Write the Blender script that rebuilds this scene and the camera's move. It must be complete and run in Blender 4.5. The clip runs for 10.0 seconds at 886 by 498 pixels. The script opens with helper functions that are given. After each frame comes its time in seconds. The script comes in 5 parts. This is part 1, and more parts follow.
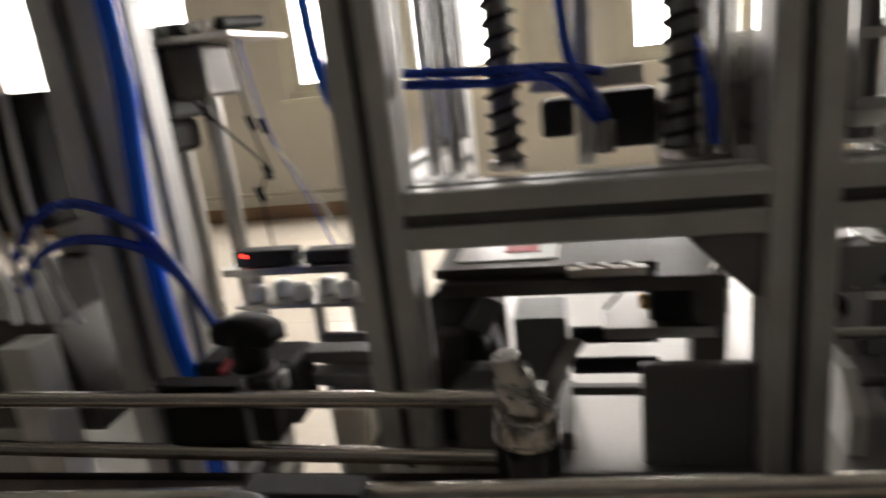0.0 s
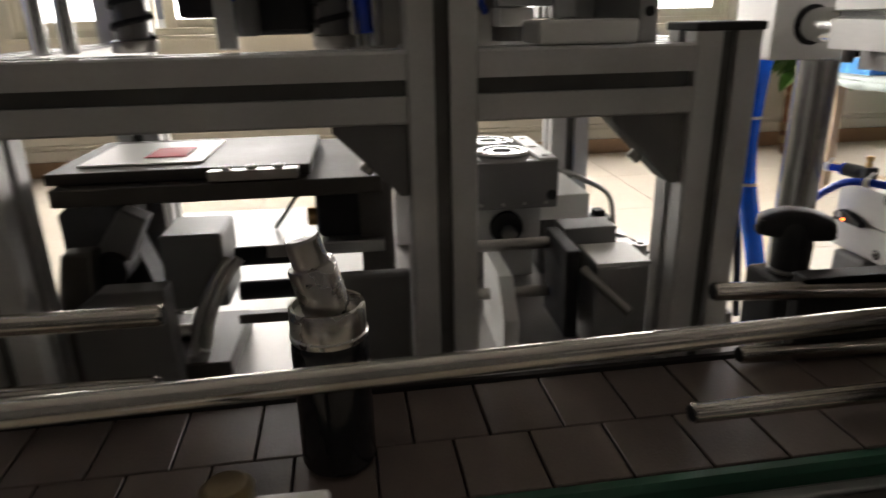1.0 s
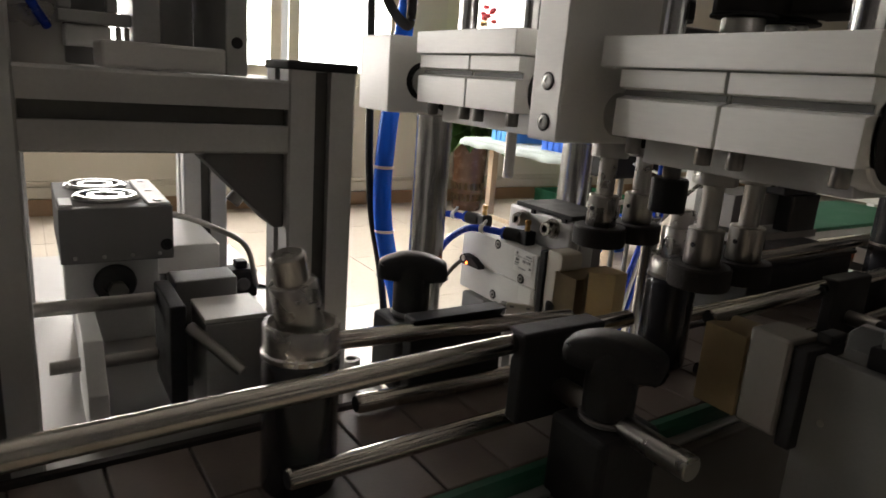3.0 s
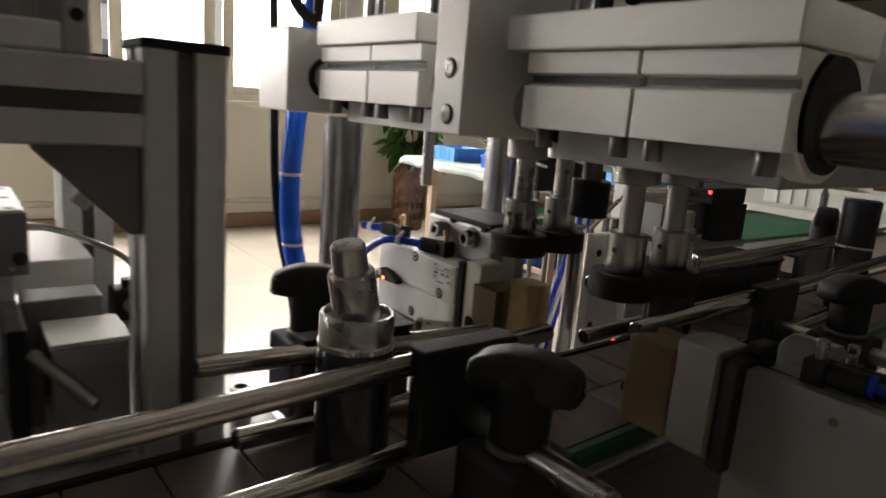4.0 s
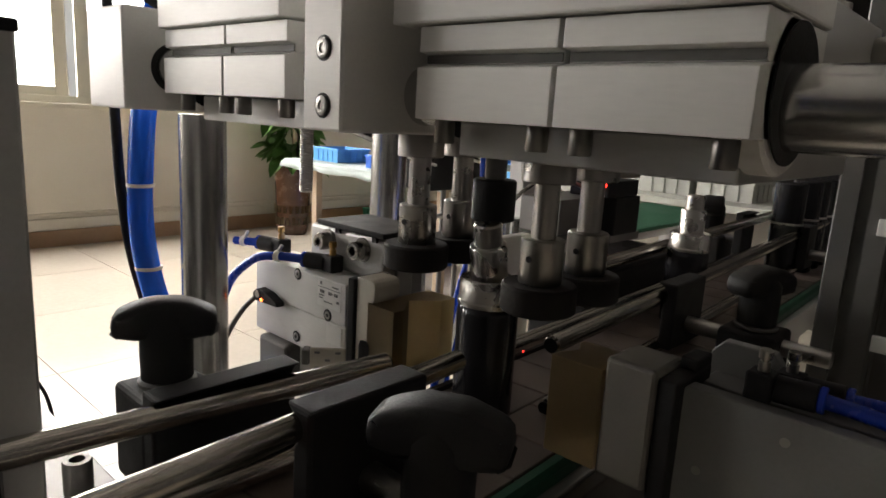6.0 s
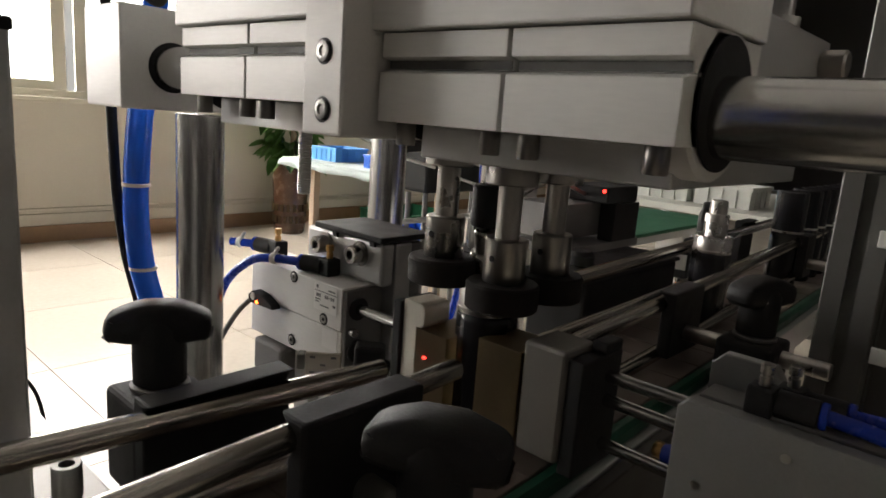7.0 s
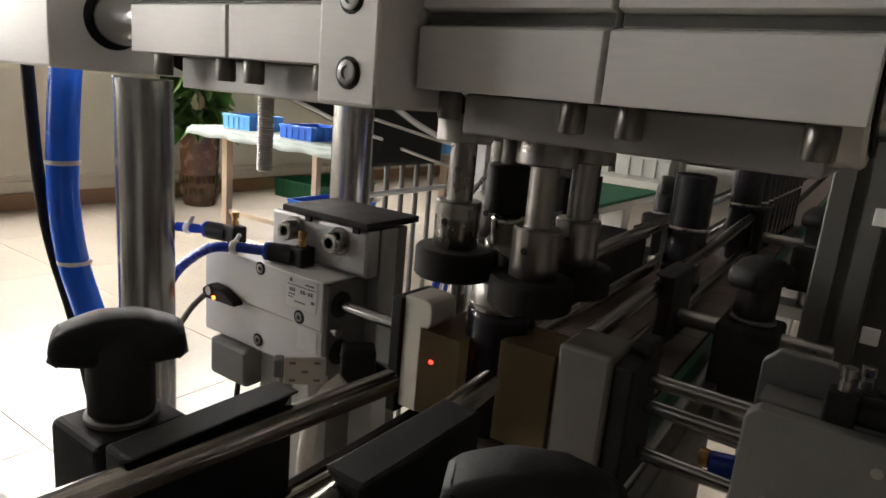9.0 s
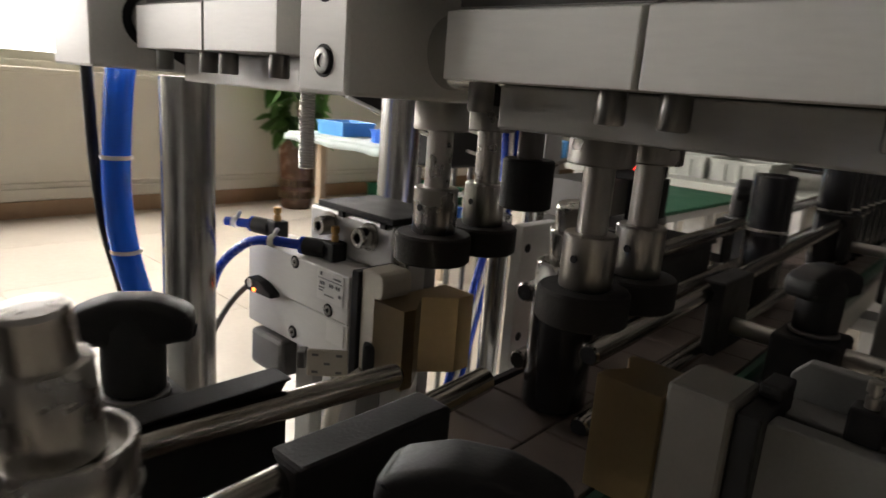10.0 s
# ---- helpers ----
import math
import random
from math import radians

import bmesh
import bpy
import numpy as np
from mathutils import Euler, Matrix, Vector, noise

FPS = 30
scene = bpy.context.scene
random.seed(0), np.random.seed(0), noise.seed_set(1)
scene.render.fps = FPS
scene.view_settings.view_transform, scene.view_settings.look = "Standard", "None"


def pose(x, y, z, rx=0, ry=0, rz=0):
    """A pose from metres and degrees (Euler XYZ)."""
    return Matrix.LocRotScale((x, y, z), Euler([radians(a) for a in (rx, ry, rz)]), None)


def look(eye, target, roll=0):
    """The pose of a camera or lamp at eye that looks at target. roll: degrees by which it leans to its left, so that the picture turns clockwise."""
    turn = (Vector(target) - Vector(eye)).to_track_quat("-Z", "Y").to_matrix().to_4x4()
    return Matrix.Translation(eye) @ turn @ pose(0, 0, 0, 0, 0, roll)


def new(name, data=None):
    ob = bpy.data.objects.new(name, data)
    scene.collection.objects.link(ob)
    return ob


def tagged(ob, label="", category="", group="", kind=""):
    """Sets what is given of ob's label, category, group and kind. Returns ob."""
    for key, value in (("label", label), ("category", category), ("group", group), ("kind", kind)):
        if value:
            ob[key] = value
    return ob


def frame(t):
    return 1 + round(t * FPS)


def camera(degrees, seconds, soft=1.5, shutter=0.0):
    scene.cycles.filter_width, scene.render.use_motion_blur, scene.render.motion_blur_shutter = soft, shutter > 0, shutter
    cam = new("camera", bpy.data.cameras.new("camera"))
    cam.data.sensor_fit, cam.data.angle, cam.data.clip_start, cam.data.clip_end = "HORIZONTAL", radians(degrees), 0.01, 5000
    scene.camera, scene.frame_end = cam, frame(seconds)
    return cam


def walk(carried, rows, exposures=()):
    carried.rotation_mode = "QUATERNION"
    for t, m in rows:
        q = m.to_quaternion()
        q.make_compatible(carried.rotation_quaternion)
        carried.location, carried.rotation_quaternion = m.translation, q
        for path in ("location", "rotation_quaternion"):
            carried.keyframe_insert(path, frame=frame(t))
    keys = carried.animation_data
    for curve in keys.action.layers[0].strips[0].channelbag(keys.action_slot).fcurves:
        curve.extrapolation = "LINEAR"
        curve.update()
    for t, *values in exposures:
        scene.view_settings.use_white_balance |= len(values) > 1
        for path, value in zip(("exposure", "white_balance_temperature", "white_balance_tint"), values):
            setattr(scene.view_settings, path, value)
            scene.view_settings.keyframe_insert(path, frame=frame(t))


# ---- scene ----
cam = camera(68.1, 10.0, soft=1.6, shutter=0.6)
PATH = [
    (0, (0.016, -0.005, 1.156), (-0.416, 1.87, 0.611), -6.6),
    (0.5, (0.072, 0.01, 1.116), (0.009, 1.921, 0.53), -3.9),
    (1, (0.093, 0.031, 1.099), (0.297, 1.903, 0.426), -1.3),
    (1.5, (0.118, 0.04, 1.099), (0.603, 1.875, 0.469), -0.3),
    (2, (0.149, 0.046, 1.091), (0.989, 1.77, 0.522), 1.3),
    (3.3, (0.157, 0.044, 1.086), (1.238, 1.663, 0.626), 4.4),
    (3.5, (0.164, 0.048, 1.084), (1.272, 1.659, 0.665), 4.2),
    (4, (0.197, 0.064, 1.073), (1.393, 1.611, 0.652), 4.6),
    (4.5, (0.234, 0.086, 1.054), (1.45, 1.625, 0.664), 5.8),
    (5, (0.222, 0.094, 1.061), (1.501, 1.564, 0.611), 1.2),
    (5.2, (0.222, 0.097, 1.061), (1.566, 1.537, 0.719), 1.4),
    (5.5, (0.229, 0.107, 1.063), (1.654, 1.463, 0.701), 2.5),
    (5.7, (0.233, 0.109, 1.068), (1.67, 1.444, 0.673), 2.9),
    (6.8, (0.236, 0.112, 1.07), (1.698, 1.42, 0.679), 4.4),
    (7, (0.237, 0.114, 1.071), (1.689, 1.43, 0.674), 4.3),
    (7.5, (0.236, 0.167, 1.073), (1.82, 1.306, 0.633), 3.5),
    (8, (0.235, 0.179, 1.073), (1.831, 1.304, 0.64), 4.5),
    (8.5, (0.237, 0.182, 1.07), (1.848, 1.282, 0.63), 5.0),
    (9, (0.244, 0.182, 1.067), (1.849, 1.281, 0.601), 5.1),
    (9.5, (0.253, 0.178, 1.066), (1.821, 1.32, 0.58), 4.8),
    (10, (0.27, 0.155, 1.064), (1.7, 1.471, 0.594), 4.5),
]
walk(cam, [(t, look(eye, target, roll)) for t, eye, target, roll in PATH])

# ---- light and exposure ----
world = bpy.data.worlds.new("sky")
scene.world = world
world.use_nodes = True
wn = world.node_tree.nodes
sky = wn.new("ShaderNodeTexSky")
sky.sky_type, sky.sun_disc = "NISHITA", False
sky.sun_elevation, sky.sun_rotation = radians(40), radians(200)
wn["Background"].inputs[1].default_value = 0.15
world.node_tree.links.new(sky.outputs[0], wn["Background"].inputs[0])
sun = new("sun", bpy.data.lights.new("sun", "SUN"))
sun.data.energy, sun.data.angle, sun.data.color = 0.8, radians(15), (1, 0.97, 0.92)
sun.matrix_basis = look((0, -20, 20), (0, 0, 0))
scene.view_settings.exposure = 0.0
WINDOWS = [(-8.2, -5.7), (-5.2, -3.0), (-2.35, -0.35), (0.3, 2.95), (3.35, 5.3)]
SILL, HEAD, WALL_Y = 1.0, 2.5, 5.2
for wx0, wx1 in WINDOWS:
    lamp = new("window_light", bpy.data.lights.new("window_light", "AREA"))
    lamp.data.shape, lamp.data.size, lamp.data.size_y = "RECTANGLE", wx1 - wx0, HEAD - SILL
    lamp.data.energy, lamp.data.color = (10 if wx1 < -5.5 else 39 if wx1 < -2.5 else 90 if wx1 < 0 else 80) * (wx1 - wx0), (1.0, 0.94, 0.89)
    lamp.matrix_basis = look(((wx0 + wx1) / 2, WALL_Y + 0.12, (SILL + HEAD) / 2), ((wx0 + wx1) / 2, 0, 1.0))


# ---- materials ----
def material(name, color, rough=0.5, metal=0.0, vary=0.12, scale=30.0, fine=400.0, bump=0.05, spec=0.5, glow=None, stretch=None, per_piece=0.0):
    m = bpy.data.materials.new(name)
    m.use_nodes = True
    nt = m.node_tree
    b = nt.nodes["Principled BSDF"]
    b.inputs["Metallic"].default_value = metal
    b.inputs["Specular IOR Level"].default_value = spec
    co = nt.nodes.new("ShaderNodeTexCoord")
    vec = co.outputs["Object"]
    if stretch:
        mp = nt.nodes.new("ShaderNodeMapping")
        mp.inputs["Scale"].default_value = stretch
        nt.links.new(vec, mp.inputs["Vector"])
        vec = mp.outputs["Vector"]
    n1, n2 = nt.nodes.new("ShaderNodeTexNoise"), nt.nodes.new("ShaderNodeTexNoise")
    n1.inputs["Scale"].default_value, n2.inputs["Scale"].default_value = scale, fine
    n1.inputs["Detail"].default_value, n2.inputs["Detail"].default_value = 5, 3
    nt.links.new(vec, n1.inputs["Vector"]), nt.links.new(vec, n2.inputs["Vector"])
    mix = nt.nodes.new("ShaderNodeMath")
    mix.operation = "MULTIPLY_ADD"
    nt.links.new(n2.outputs["Fac"], mix.inputs[0])
    mix.inputs[1].default_value = 0.5
    nt.links.new(n1.outputs["Fac"], mix.inputs[2])
    fac = mix.outputs[0]
    if per_piece:
        info = nt.nodes.new("ShaderNodeObjectInfo")
        add = nt.nodes.new("ShaderNodeMath")
        add.operation = "MULTIPLY_ADD"
        nt.links.new(info.outputs["Random"], add.inputs[0])
        add.inputs[1].default_value = per_piece
        nt.links.new(fac, add.inputs[2])
        fac = add.outputs[0]
    ramp = nt.nodes.new("ShaderNodeMapRange")
    ramp.inputs["From Min"].default_value, ramp.inputs["From Max"].default_value = 0.45, 1.05 + per_piece
    ramp.inputs["To Min"].default_value, ramp.inputs["To Max"].default_value = 1 - vary, 1 + vary
    nt.links.new(fac, ramp.inputs["Value"])
    tint = nt.nodes.new("ShaderNodeVectorMath")
    tint.operation = "SCALE"
    tint.inputs[0].default_value = color[:3]
    nt.links.new(ramp.outputs[0], tint.inputs["Scale"])
    nt.links.new(tint.outputs[0], b.inputs["Base Color"])
    rr = nt.nodes.new("ShaderNodeMapRange")
    rr.inputs["From Min"].default_value, rr.inputs["From Max"].default_value = 0.45, 1.05
    rr.inputs["To Min"].default_value, rr.inputs["To Max"].default_value = max(0.02, rough * 0.8), min(1, rough * 1.25)
    nt.links.new(mix.outputs[0], rr.inputs["Value"])
    nt.links.new(rr.outputs[0], b.inputs["Roughness"])
    if bump:
        bp = nt.nodes.new("ShaderNodeBump")
        bp.inputs["Strength"].default_value, bp.inputs["Distance"].default_value = bump, 0.001
        nt.links.new(n2.outputs["Fac"], bp.inputs["Height"])
        nt.links.new(bp.outputs["Normal"], b.inputs["Normal"])
    if glow:
        b.inputs["Emission Color"].default_value = (*color[:3], 1)
        b.inputs["Emission Strength"].default_value = glow
    return m


def clear(name, color, rough=0.05, ior=1.45):
    m = material(name, color, rough, 0, 0.03, 20, 100, 0.0)
    b = m.node_tree.nodes["Principled BSDF"]
    b.inputs["Transmission Weight"].default_value = 1.0
    b.inputs["IOR"].default_value = ior
    return m


ALU = material("anodised aluminium", (0.54, 0.535, 0.52), 0.5, 0.3, 0.1, 20, 500, 0.06)
BLOCK = material("matt aluminium block", (0.74, 0.73, 0.70), 0.55, 0.15, 0.08, 25, 700, 0.05, stretch=(1, 0.15, 1))
PLATE = material("milled plate", (0.46, 0.46, 0.45), 0.38, 0.6, 0.1, 25, 600, 0.05, stretch=(1, 0.2, 1))
DARKPLATE = material("dark grey plate", (0.22, 0.22, 0.215), 0.5, 0.3, 0.12, 25, 600, 0.06)
CHROME = material("chromed steel", (0.55, 0.55, 0.54), 0.2, 1.0, 0.05, 8, 60, 0.0)
STEEL = material("brushed steel", (0.40, 0.385, 0.36), 0.3, 1.0, 0.04, 10, 80, 0.0)
RAIL = material("stainless rail", (0.50, 0.47, 0.43), 0.2, 1.0, 0.08, 40, 500, 0.03, stretch=(0.3, 2, 2))
PILLAR = material("ground steel pillar", (0.40, 0.395, 0.38), 0.27, 1.0, 0.03, 3, 20, 0.0, stretch=(1, 1, 0.05))
BLACK = material("black plastic", (0.021, 0.0205, 0.021), 0.6, 0, 0.3, 60, 900, 0.15, spec=0.2)
DARKSTEEL = material("blackened steel", (0.20, 0.195, 0.185), 0.35, 1.0, 0.1, 60, 500, 0.03)
BLACKENED = material("blackened slide plate", (0.075, 0.068, 0.06), 0.5, 0.3, 0.2, 25, 400, 0.06)
BINPLASTIC = material("milky bin plastic", (0.42, 0.43, 0.39), 0.5, 0, 0.08, 12, 200, 0.03)
RUBBER = material("dark rubber", (0.027, 0.024, 0.0225), 0.85, 0, 0.25, 60, 600, 0.2, spec=0.2)
# Dark colour standing in for the shade inside slots and grooves.
SLOT_SHADE = material("recess shade", (0.11, 0.108, 0.1), 0.65, 0.2, 0.2, 40, 300, 0.05)
# Post aluminium with its shade put into the colour.
POST_SHADED = material("post aluminium in shade", (0.115, 0.112, 0.106), 0.6, 0.3, 0.12, 30, 500, 0.08)
GUSSET = material("grey cast bracket", (0.17, 0.165, 0.16), 0.6, 0.3, 0.12, 40, 600, 0.15)
BLUE = material("blue hose", (0.006, 0.13, 0.85), 0.24, 0, 0.03, 4, 24, 0.0)
BLUE2 = material("dark blue tube", (0.01, 0.045, 0.42), 0.25, 0, 0.12, 20, 300, 0.02)
WHITE = material("white plastic", (0.75, 0.75, 0.72), 0.45, 0, 0.06, 20, 400, 0.03)
BRASS = material("brass", (0.55, 0.34, 0.13), 0.3, 1.0, 0.15, 60, 500, 0.05)
AMBER = material("amber urethane", (0.29, 0.215, 0.11), 0.4, 0, 0.15, 30, 400, 0.05, spec=0.3)
AMBER.node_tree.nodes["Principled BSDF"].inputs["Transmission Weight"].default_value = 0.82
AMBER.node_tree.nodes["Principled BSDF"].inputs["IOR"].default_value = 1.25
POLISHED = material("polished steel plate", (0.44, 0.43, 0.415), 0.42, 0.85, 0.1, 15, 400, 0.03)
NYLON = material("beige nylon", (0.58, 0.54, 0.46), 0.55, 0, 0.08, 30, 500, 0.05)
# The beige nylon again, darkened to stand in for shade.
NYLON_SHADED = material("beige nylon in shade", (0.16, 0.148, 0.13), 0.55, 0, 0.12, 30, 500, 0.06)
GREEN = material("green wear strip", (0.011, 0.078, 0.042), 0.4, 0, 0.15, 40, 400, 0.05)
GREENBELT = material("green belt", (0.01, 0.11, 0.05), 0.55, 0, 0.12, 10, 300, 0.08)
SLAT = material("worn conveyor slat", (0.12, 0.092, 0.078), 0.42, 0.0, 0.35, 35, 500, 0.12, per_piece=0.4)
BOTTLE = material("glossy black bottle", (0.018, 0.018, 0.021), 0.16, 0, 0.1, 20, 200, 0.0)
SILVER = material("bright silver cap", (0.56, 0.54, 0.51), 0.27, 1.0, 0.04, 8, 60, 0.0)
RED = material("red glow", (1.0, 0.03, 0.02), 0.4, glow=6.0)
ORANGE = material("orange glow", (1.0, 0.14, 0.02), 0.4, glow=9.0)
FLOOR = material("cream floor tile", (0.62, 0.56, 0.47), 0.22, 0, 0.1, 1.3, 40, 0.02, per_piece=0.12)
GROUT = material("grout", (0.34, 0.30, 0.25), 0.8, 0, 0.2, 4, 60, 0.1)
WALL = material("cream wall paint", (0.70, 0.66, 0.57), 0.7, 0, 0.05, 1.2, 60, 0.05)
SKIRT = material("brown skirting tile", (0.36, 0.23, 0.13), 0.35, 0, 0.12, 5, 60, 0.03)
# Grey of the added hall walls, set dark to hold back bounced light.
LOWBOUNCE_WALL = material("low bounce wall grey", (0.065, 0.062, 0.06), 0.8, 0, 0.08, 1, 40, 0.05)
CEIL = material("ceiling paint", (0.26, 0.25, 0.24), 0.8, 0, 0.05, 2, 60, 0.03)
FRAME = material("white window frame", (0.74, 0.70, 0.58), 0.4, 0, 0.06, 6, 200, 0.02)
GLASS = clear("window glass", (0.98, 1.0, 0.99), 0.0, 1.45)
LEAF = material("green leaf", (0.12, 0.24, 0.06), 0.45, 0, 0.4, 8, 90, 0.1, per_piece=0.6)
VASE = material("brown glazed vase", (0.085, 0.04, 0.022), 0.25, 0, 0.3, 14, 90, 0.1)
CLOTH = material("pale table cloth", (0.36, 0.42, 0.40), 0.7, 0, 0.1, 6, 90, 0.1)
LEG = material("bare wooden leg", (0.40, 0.31, 0.22), 0.55, 0, 0.15, 8, 120, 0.05, stretch=(4, 4, 0.4))
TRAYB = material("light blue plastic tray", (0.10, 0.36, 0.75), 0.35, 0, 0.08, 8, 100, 0.02)
TRAYD = material("blue plastic tray", (0.015, 0.13, 0.62), 0.35, 0, 0.08, 8, 100, 0.02)
CARD = material("cardboard", (0.42, 0.28, 0.15), 0.8, 0, 0.12, 6, 90, 0.06)
PAPER = material("white paper", (0.82, 0.81, 0.78), 0.35, 0, 0.04, 20, 200, 0.02)
PINK = material("red print", (0.70, 0.10, 0.12), 0.6, 0, 0.1, 20, 200, 0.02)
INK = material("grey print", (0.16, 0.16, 0.16), 0.6, 0, 0.1, 20, 200, 0.02)
CABINET = material("painted cabinet", (0.36, 0.36, 0.345), 0.5, 0.1, 0.08, 6, 200, 0.04)


# ---- mesh helpers ----
def box(x0, x1, y0, y1, z0, z1, bevel=0.0008, bm=None, seg=2):
    bm = bm or bmesh.new()
    r = bmesh.ops.create_cube(bm, size=1, matrix=Matrix.Translation(((x0 + x1) / 2, (y0 + y1) / 2, (z0 + z1) / 2)) @ Matrix.Diagonal((abs(x1 - x0), abs(y1 - y0), abs(z1 - z0), 1)))
    if bevel:
        es = list({e for v in r["verts"] for e in v.link_edges})
        bmesh.ops.bevel(bm, geom=es, offset=bevel, segments=seg, affect="EDGES", profile=0.5)
    return bm


def lathe(profile, p=(0, 0, 0), axis="z", seg=28, bm=None):
    """A turned solid: profile rows of (radius, height) along the axis from p."""
    bm = bm or bmesh.new()
    turn = {"z": Matrix.Identity(4), "y": pose(0, 0, 0, -90, 0, 0), "x": pose(0, 0, 0, 0, 90, 0)}[axis] if isinstance(axis, str) else axis
    m = Matrix.Translation(p) @ turn
    rings = []
    for r, h in profile:
        rings.append([bm.verts.new(m @ Vector((r * math.cos(a), r * math.sin(a), h))) for a in (2 * math.pi * i / seg for i in range(seg))])
    for a, b in zip(rings, rings[1:]):
        for i in range(seg):
            f = bm.faces.new((a[i], a[(i + 1) % seg], b[(i + 1) % seg], b[i]))
            f.smooth = True
    bm.faces.new(rings[0][::-1]), bm.faces.new(rings[-1])
    return bm


def rod(p0, p1, r, seg=20, bm=None, ch=0.0006):
    p0, p1 = Vector(p0), Vector(p1)
    L = (p1 - p0).length
    turn = (p1 - p0).to_track_quat("Z", "Y").to_matrix().to_4x4()
    ch = min(ch, r * 0.4, L * 0.3)
    return lathe([(r - ch, 0), (r, ch), (r, L - ch), (r - ch, L)], p0, turn, seg, bm)


def tube(points, r, seg=12, bm=None, steps=8):
    """A bent tube through the points."""
    bm, seg = bm or bmesh.new(), max(12, seg)
    P = [Vector(p) for p in points]
    P = [2 * P[0] - P[1]] + P + [2 * P[-1] - P[-2]]
    path = []
    for i in range(1, len(P) - 2):
        for k in range(steps):
            t = k / steps
            path.append(0.5 * (2 * P[i] + (P[i + 1] - P[i - 1]) * t + (2 * P[i - 1] - 5 * P[i] + 4 * P[i + 1] - P[i + 2]) * t * t + (3 * P[i] - P[i - 1] - 3 * P[i + 1] + P[i + 2]) * t ** 3))
    path.append(P[-2])
    rings, up = [], Vector((0.31, 0.17, 0.93))
    for i, q in enumerate(path):
        d = (path[min(i + 1, len(path) - 1)] - path[max(i - 1, 0)]).normalized()
        s = d.cross(up).normalized()
        u = s.cross(d)
        rings.append([bm.verts.new(q + r * (math.cos(a) * s + math.sin(a) * u)) for a in (2 * math.pi * k / seg for k in range(seg))])
    for a, b in zip(rings, rings[1:]):
        for k in range(seg):
            f = bm.faces.new((a[k], a[(k + 1) % seg], b[(k + 1) % seg], b[k]))
            f.smooth = True
    bm.faces.new(rings[0][::-1]), bm.faces.new(rings[-1])
    return bm


def prism(outline, axis, a0, a1, bevel=0.0, bm=None):
    """An outline of pairs drawn out along an axis from a0 to a1."""
    bm = bm or bmesh.new()
    def place(p, a):
        return {"x": (a, p[0], p[1]), "y": (p[0], a, p[1]), "z": (p[0], p[1], a)}[axis]
    lo, hi = [bm.verts.new(place(p, a0)) for p in outline], [bm.verts.new(place(p, a1)) for p in outline]
    n = len(outline)
    fs = [bm.faces.new(lo), bm.faces.new(hi[::-1])] + [bm.faces.new((lo[i], hi[i], hi[(i + 1) % n], lo[(i + 1) % n])) for i in range(n)]
    bmesh.ops.recalc_face_normals(bm, faces=fs)
    if bevel:
        bmesh.ops.bevel(bm, geom=list({e for f in fs for e in f.edges}), offset=bevel, segments=2, affect="EDGES", profile=0.5)
    return bm


def crease(bm, sharp):
    """Mark the edges that turn more than sharp degrees, so that turned and bent faces shade true."""
    limit = radians(sharp)
    for e in bm.edges:
        if len(e.link_faces) == 2 and e.calc_face_angle(0) > limit:
            e.smooth = False


def part(name, bm, mat, parent=None, label="", sharp=32):
    me = bpy.data.meshes.new(name)
    bmesh.ops.recalc_face_normals(bm, faces=bm.faces)
    crease(bm, sharp)
    bm.to_mesh(me), bm.free()
    me.materials.append(mat)
    ob = new(name, me)
    if parent:
        ob.parent = parent
        o = Vector(parent.matrix_basis.translation)
        q = parent.parent
        while q:
            o = o + q.matrix_basis.translation
            q = q.parent
        me.transform(Matrix.Translation(-o))
    if label:
        ob["label"] = label
    return ob


def thing(name, label, category, at=(0, 0, 0), group="", kind=""):
    ob = new(name)
    ob.empty_display_size = 0.02
    ob.matrix_basis = Matrix.Translation(at)
    return tagged(ob, label, category, group, kind)


def solo(name, bm, mat, label, category, group="", kind="", at=(0, 0, 0)):
    """A thing that is one mesh, with its origin at a point of it."""
    me = bpy.data.meshes.new(name)
    bmesh.ops.recalc_face_normals(bm, faces=bm.faces)
    crease(bm, 32)
    bm.to_mesh(me), bm.free()
    me.transform(Matrix.Translation(-Vector(at)))
    me.materials.append(mat)
    ob = new(name, me)
    ob.matrix_basis = Matrix.Translation(at)
    return tagged(ob, label, category, group, kind)


def socket(p, r, h, axis, parent, mat=STEEL, name="bolt"):
    """A socket-head cap screw standing h proud of p along an axis, its hexagon hole sunk in."""
    b = lathe([(r * 0.97, 0), (r, h * 0.15), (r, h * 0.82), (r * 0.9, h), (r * 0.52, h), (r * 0.48, h * 0.45), (r * 0.05, h * 0.42)], p, axis, 20)
    return part(name, b, mat, parent)


NEG_X = pose(0, 0, 0, 0, -90, 0)
NEG_Y = pose(0, 0, 0, 90, 0, 0)
DOWN = pose(0, 0, 0, 180, 0, 0)


def profile_outline(cx, cy, s=0.0365):
    """The slotted section of an aluminium extrusion, centred on cx, cy."""
    h, n, d = s / 2, s * 0.115, s * 0.17
    pts = []
    for k in range(4):
        c, si = (1, 0, -1, 0)[k], (0, 1, 0, -1)[k]
        for x, y in ((h, -h + 0.0012), (h, -n), (h - d, -n), (h - d, n), (h, n), (h, h - 0.0012), (h - 0.0012, h)):
            pts.append((cx + c * x - si * y, cy + si * x + c * y))
    return pts


